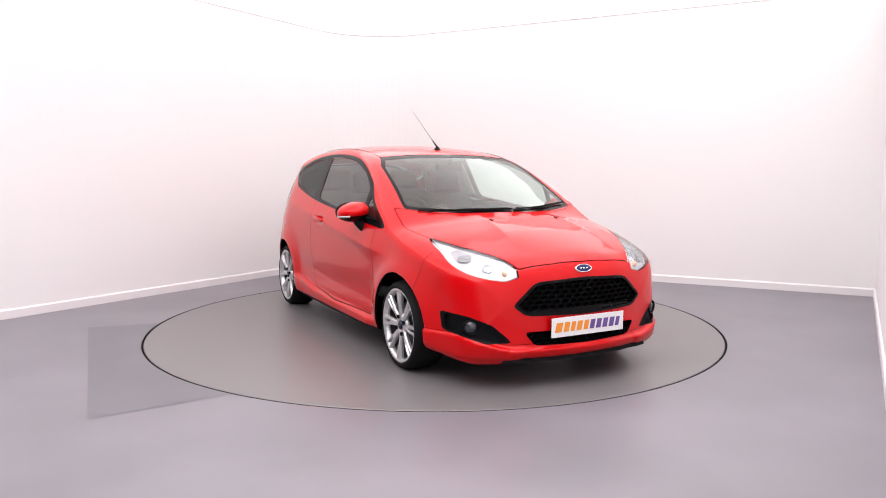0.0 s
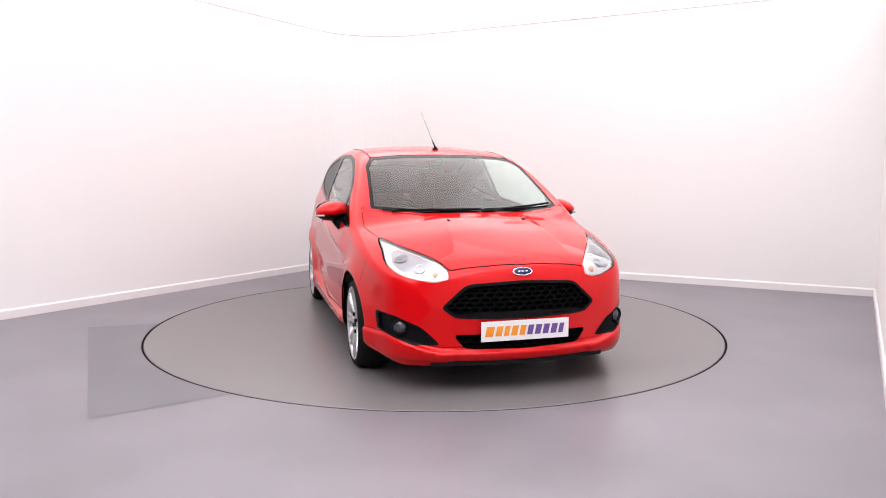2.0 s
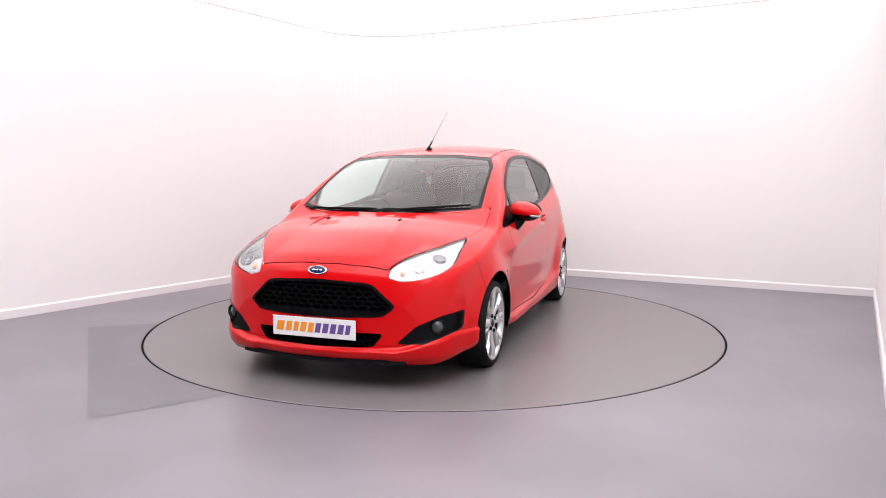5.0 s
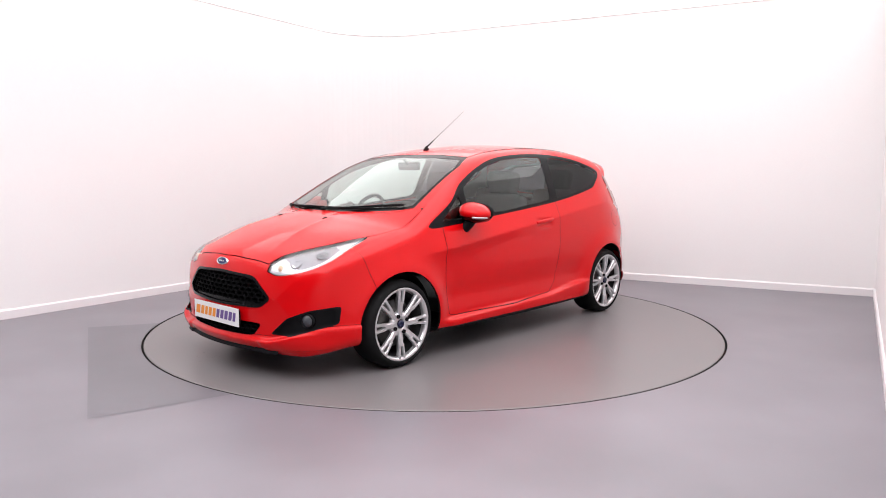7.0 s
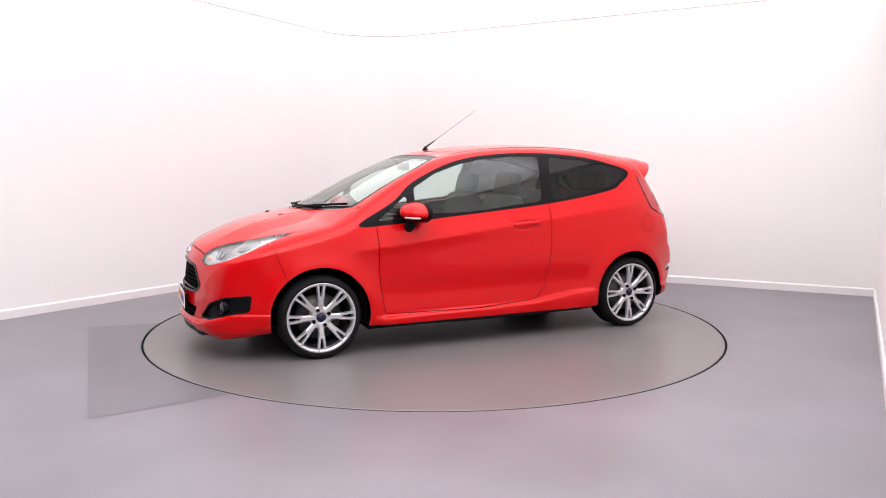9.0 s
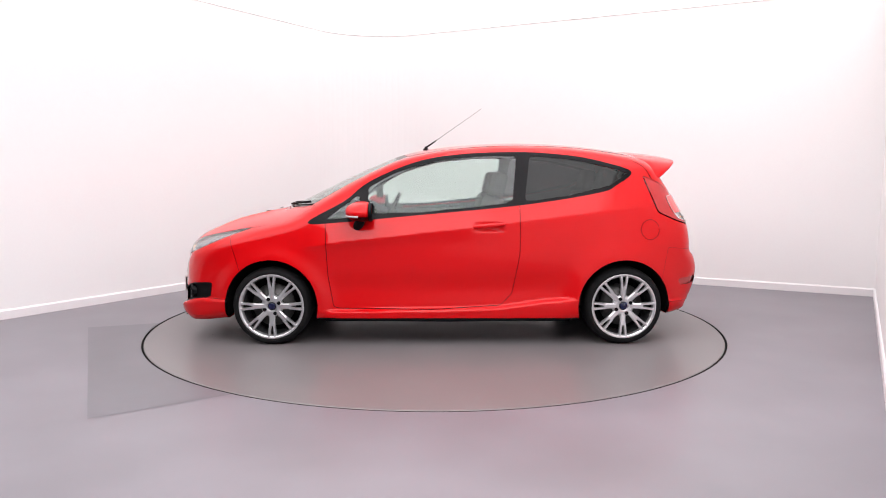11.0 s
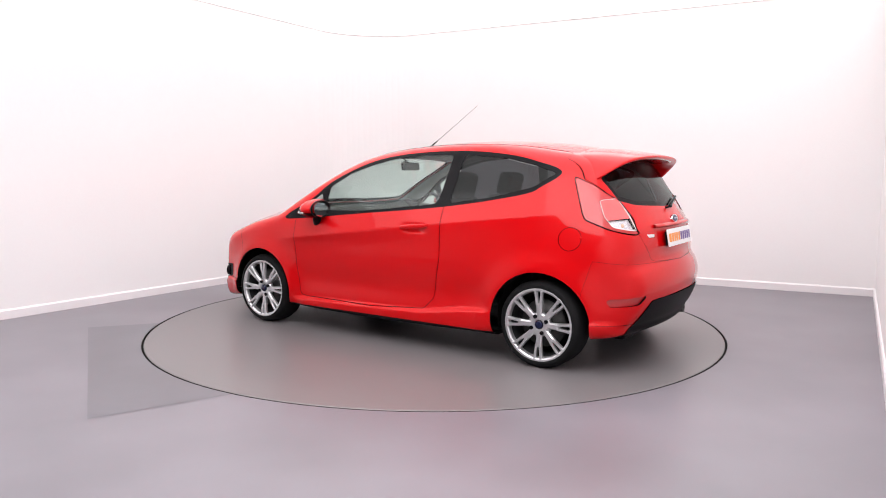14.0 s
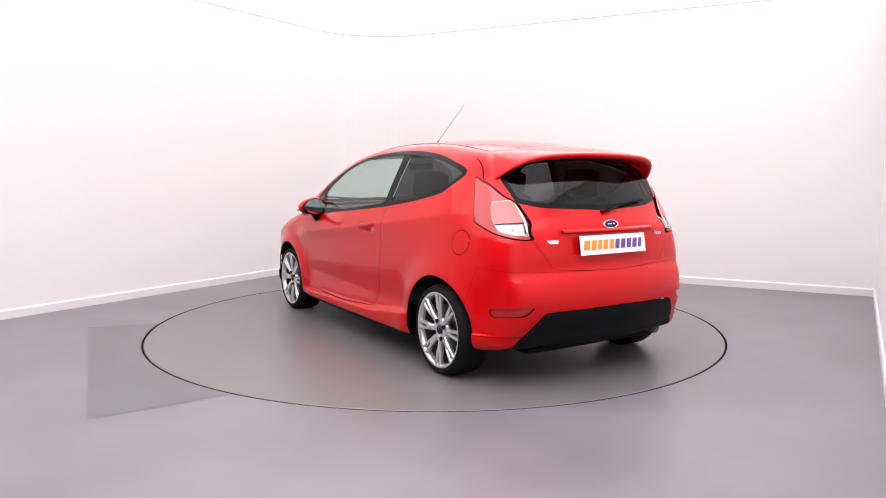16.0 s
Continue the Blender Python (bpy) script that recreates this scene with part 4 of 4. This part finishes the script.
def small_parts():
    # dark drip channels along the roof edges
    for s in (1, -1):
        bm = bmesh.new()
        tube(bm, [(x, s * y, top_z(x, y) - 0.003) for x, y in ((0.30 - 1.62 * k / 24, 0.545 - 0.02 * (k / 24)) for k in range(25))], 0.0055, 6)
        part("roof_channel", bm, M_GAP, CAR, "dark roof drip channel", True)
    # aerial
    z = top_z(0.165)
    root = new("aerial")
    root.parent = CAR
    tagged(root, label="thin black raked roof aerial")
    bm = bmesh.new()
    lathe(bm, [(0.026, 0.0), (0.022, 0.012), (0.010, 0.026), (0.006, 0.034), (0.001, 0.036)], 16, Matrix.Translation((0.165, 0, z - 0.004)) @ Matrix.Rotation(math.pi / 2, 4, "X"))
    part("aerial_base", bm, M_BLACK, root, "black base", True)
    bm = bmesh.new()
    tube(bm, [(0.165, 0, z + 0.02), (0.085, 0, z + 0.075)], 0.007, 8, 0.005)
    part("aerial_foot", bm, M_BLACK, root, "black flexible foot", True)
    bm = bmesh.new()
    tube(bm, [(0.09, 0, z + 0.072), (-0.28, 0, z + 0.33)], 0.0021, 6, 0.0014)
    part("aerial_rod", bm, M_ALLOYDARK, root, "thin grey rod", True)
    # washer jets
    for s in (1, -1):
        bm = bmesh.new()
        zz = top_z(1.38, 0.25)
        box(bm, pose(1.38, s * 0.25, zz - 0.001, 0, 12, 0), 0.030, 0.018, 0.012, 0.004)
        part("washer_jet", bm, M_BLACK, CAR, "small black washer jet")
    # front wipers rest along the base of the screen
    def on_screen(y, lift, h=0.0):
        zq = 0.962 + h
        return (front_top(y, zq) + lift, y, zq + 0.006)
    wiper([on_screen(0.02, 0.012), on_screen(0.22, 0.02, 0.004), on_screen(0.42, 0.02, 0.012)], [on_screen(0.05, 0.010, 0.008), on_screen(0.30, 0.012, 0.014), on_screen(0.60, 0.012, 0.034)], "windscreen_wiper", "black windscreen wiper at rest")
    wiper([on_screen(-0.55, 0.012), on_screen(-0.35, 0.02, 0.003), on_screen(-0.12, 0.02, 0.006)], [on_screen(-0.60, 0.010, 0.006), on_screen(-0.30, 0.012, 0.006), on_screen(0.02, 0.012, 0.008)], "windscreen_wiper", "black windscreen wiper at rest")
    # rear wiper
    x = rear_x(0, 1.0)
    bx = [(rear_x(y, zq) - 0.022, y, zq) for y, zq in ((0.0, 0.995), (-0.12, 1.02), (-0.26, 1.04), (-0.38, 1.05))]
    wiper([(x - 0.005, 0.03, 0.985), (x - 0.035, 0.0, 0.995), bx[1]], bx, "rear_wiper", "black rear wiper on the rear window")
    # badge, swage over the rear plate
    bm = bmesh.new()
    box(bm, pose(rear_x(0.425, 0.828) - 0.002, 0.425, 0.828, 0, 0, -22), 0.006, 0.07, 0.020, 0.002)
    part("badge", bm, M_CHROME, CAR, "small silver badge")
    for i in range(4):
        bm = bmesh.new()
        y = -0.40 - 0.022 * i
        box(bm, pose(rear_x(y, 0.845) - 0.002, y, 0.845 + 0.006 * (i == 0), 0, 0, 22), 0.005, 0.016, 0.024 if i == 0 else 0.017, 0.001)
        part("badge_bar", bm, M_CHROME, CAR, "silver badge bar")
    bm = bmesh.new()
    rows = []
    for i in range(21):
        y = -0.36 + 0.72 * i / 20
        xx = rear_x(y, 0.875)
        rows.append([bm.verts.new(p) for p in ((xx + 0.004, y, 0.897), (xx - 0.016, y, 0.890), (xx - 0.020, y, 0.880), (xx + 0.002, y, 0.868))])
    for a, b in zip(rows, rows[1:]):
        for k in range(3):
            bm.faces.new((a[k], a[k + 1], b[k + 1], b[k]))
    part("tailgate_trim", bm, M_RED, CAR, "red swage over the plate", True)
    # exhaust
    bm = bmesh.new()
    lathe(bm, [(0.026, 0.0), (0.030, 0.10), (0.027, 0.10), (0.024, 0.02)], 24, Matrix.Translation((-1.675, -0.47, 0.232)) @ Matrix.Rotation(math.pi / 2, 4, "Z"))
    part("exhaust_tip", bm, M_ALLOYDARK, CAR, "grey steel exhaust tip", True)
    # front splitter edge
    bm = bmesh.new()
    rows = []
    for i in range(25):
        y = -0.52 + 1.04 * i / 24
        xx = front_x(y, 0.22) - 0.025
        rows.append([bm.verts.new(p) for p in ((xx - 0.14, y, 0.185), (xx, y, 0.182), (xx + 0.006, y, 0.158), (xx - 0.14, y, 0.150))])
    for a, b in zip(rows, rows[1:]):
        for k in range(3):
            bm.faces.new((a[k], a[k + 1], b[k + 1], b[k]))
    part("front_splitter", bm, M_BLACK, CAR, "black lower splitter")
    # boxes added under the body to block light and deepen the car's shadow
    bm = bmesh.new()
    box(bm, pose(0.0, 0, 0.155), 1.78, 1.40, 0.03, 0.01)
    box(bm, pose(1.52, 0, 0.165), 0.62, 0.98, 0.03, 0.01)
    box(bm, pose(-1.42, 0, 0.185), 0.52, 0.98, 0.03, 0.01)
    part("shadow_blocks", bm, M_BLACK, CAR, "added black boxes that deepen the shadow under the car")
    # fuel flap dimple
    bm = bmesh.new()
    bmesh.ops.create_uvsphere(bm, u_segments=12, v_segments=8, radius=1, matrix=pose(-1.488, float(half_width(np.array(-1.488), np.array(0.822))) - 0.004, 0.822) @ Matrix.Diagonal((0.014, 0.006, 0.012, 1)))
    part("flap_catch", bm, M_RED, CAR, "red flap catch", True)


def front_top(y, z):
    """Where the screen's foot lies at a place of the front view."""
    xs = np.linspace(0.3, 1.9, 321)
    f = car_field(xs, np.full_like(xs, y), np.full_like(xs, z))
    i = int(np.argmax(f > 0))
    return float(xs[i])


def rounded(name, mat, parent, label, m, sx, sy, sz, bevel):
    bm = bmesh.new()
    box(bm, m, sx, sy, sz, bevel)
    return part(name, bm, mat, parent, label, True)


def seat(x, y, z, rear=False):
    root = new("rear_seat" if rear else "front_seat")
    root.parent = CAR
    tagged(root, label="dark grey cloth car seat")
    w = 0.46
    rounded("seat_cushion", M_GREYCLOTH, root, "", pose(x + 0.02, y, z, 0, -8, 0), 0.50, w, 0.16, 0.05)
    rounded("seat_back", M_GREYCLOTH, root, "", pose(x - 0.30, y, z + 0.30, 0, -18, 0), 0.15, w, 0.58, 0.06)
    rounded("headrest", M_GREYCLOTH, root, "", pose(x - 0.405, y, z + 0.665, 0, -14, 0), 0.11, 0.26, 0.19, 0.045)
    for s in (-0.06, 0.06):
        bm = bmesh.new()
        tube(bm, [(x - 0.375, y + s, z + 0.50), (x - 0.40, y + s, z + 0.62)], 0.007, 8)
        part("headrest_post", bm, M_CHROME, root, "chrome post", True)


def cabin():
    for y in (0.36, -0.36):
        seat(0.02, y, 0.46)
        seat(-0.80, y * 0.95, 0.48, True)
    # dashboard: a lofted shelf under the screen with a hooded dial binnacle
    bm = bmesh.new()
    rows = []
    for i in range(25):
        y = -0.68 + 1.36 * i / 24
        hood = 0.05 * math.exp(-((y + 0.36) / 0.16) ** 2)
        c = 0.20 * (y / 0.68) ** 2
        rows.append([bm.verts.new(p) for p in ((1.10 - c, y, 0.93 - 0.03 * (y / 0.68) ** 2), (0.86 - 0.3 * c, y, 0.935), (0.70 - 0.3 * c, y, 0.925 + hood), (0.62, y, 0.88 + hood * 0.6), (0.58, y, 0.74), (0.66, y, 0.50))])
    for a, b in zip(rows, rows[1:]):
        for k in range(5):
            bm.faces.new((a[k], a[k + 1], b[k + 1], b[k]))
    part("dashboard", bm, M_BLACK, CAR, "black dashboard", True)
    root = new("steering_wheel")
    root.parent = CAR
    tagged(root, label="black steering wheel")
    m = Matrix.Translation((0.47, -0.36, 0.87)) @ Matrix.Rotation(math.radians(-25), 4, "Y")
    bm = bmesh.new()
    tube(bm, [m @ Vector((0, 0.175 * math.cos(2 * math.pi * k / 40), 0.175 * math.sin(2 * math.pi * k / 40))) for k in range(41)], 0.015, 10)
    part("wheel_ring", bm, M_BLACK, root, "", True)
    for a in (0.1, math.pi - 0.1, -math.pi / 2):
        bm = bmesh.new()
        tube(bm, [m @ Vector((0.01, 0.02 * math.cos(a), 0.02 * math.sin(a))), m @ Vector((0, 0.17 * math.cos(a), 0.17 * math.sin(a)))], 0.018, 8, 0.012)
        part("wheel_spoke", bm, M_ALLOYDARK, root, "grey spoke", True)
    rounded("wheel_hub", M_BLACK, root, "", m, 0.05, 0.13, 0.11, 0.02)
    bm = bmesh.new()
    tube(bm, [m @ Vector((0, 0, 0)), m @ Vector((0.22, 0, 0.0))], 0.03, 10)
    part("steering_column", bm, M_BLACK, root, "", True)
    # inside mirror
    root = new("interior_mirror")
    root.parent = CAR
    tagged(root, label="black interior mirror under the roof")
    rounded("mirror_body", M_BLACK, root, "", pose(0.36, 0.0, 1.265, 0, 8, 0), 0.03, 0.22, 0.065, 0.012)
    bm = bmesh.new()
    box(bm, pose(0.3425, 0.0, 1.263, 0, 8, 0), 0.002, 0.20, 0.05)
    part("mirror_face", bm, M_MIRROR, root, "mirror glass")
    bm = bmesh.new()
    tube(bm, [(0.37, 0, 1.28), (0.42, 0, 1.315)], 0.012, 8)
    part("mirror_stem", bm, M_BLACK, root, "", True)
    # cabin floor, parcel shelf, door cards
    bm = bmesh.new()
    box(bm, pose(-0.25, 0, 0.30), 2.0, 1.40, 0.10, 0.03)
    part("cabin_floor", bm, M_DARK, CAR, "dark carpet floor")
    bm = bmesh.new()
    box(bm, pose(-1.42, 0, 0.96), 0.50, 1.10, 0.02, 0.006)
    part("parcel_shelf", bm, M_DARK, CAR, "dark parcel shelf")
    for s in (1, -1):
        bm = bmesh.new()
        box(bm, pose(0.15, s * 0.735, 0.70, s * 3, 0, 0), 1.35, 0.05, 0.40, 0.02)
        part("door_card", bm, M_BLACK, CAR, "black door card")


M_PINK = material("pale_red_lens", (0.80, 0.10, 0.10), 0.12, coat=1.0, grain=0.04, scale=90)
build_car()
spoiler()
for hx in (HUB_X, -HUB_X):
    for s in (1, -1):
        wheel(hx, s, "silver forked eight-spoke alloy wheel with low tyre")
for s in (1, -1):
    door_mirror(s)
plate(True)
plate(False)
emblem(front_x(0, 0.668) + 0.004, 0.668, -24, True)
emblem(rear_x(0, 0.917) - 0.006, 0.917, 14, False)
small_parts()
cabin()


def motions():
    """The turntable and the car on it turn together."""
    turns = [(0.0, -62.53), (0.5, -63.2), (1.0, -65.32), (1.5, -68.93), (2.0, -74.43), (2.5, -80.2), (3.0, -86.27), (3.5, -92.08), (4.0, -98.0),
             (4.6, -105.0), (5.2, -112.0), (5.8, -119.0), (6.5, -127.3), (7.0, -133.3), (7.5, -139.1), (8.0, -145.0), (8.5, -150.7), (9.0, -156.4),
             (9.6, -163.4), (10.2, -170.4), (10.8, -177.4), (11.5, -185.65), (12.0, -191.4), (12.5, -197.1), (13.0, -203.0), (13.5, -208.8),
             (14.0, -214.7), (14.5, -220.5), (15.0, -226.4), (15.5, -232.3), (16.0, -238.3)]
    axis = Matrix.Translation((-0.086, -0.027, 0.001))
    walk(CAR, [(t, Matrix.Rotation(radians(a), 4, "Z") @ axis) for t, a in turns])
    walk(TURNTABLE, [(t, Matrix.Rotation(radians(a), 4, "Z")) for t, a in turns])


motions()
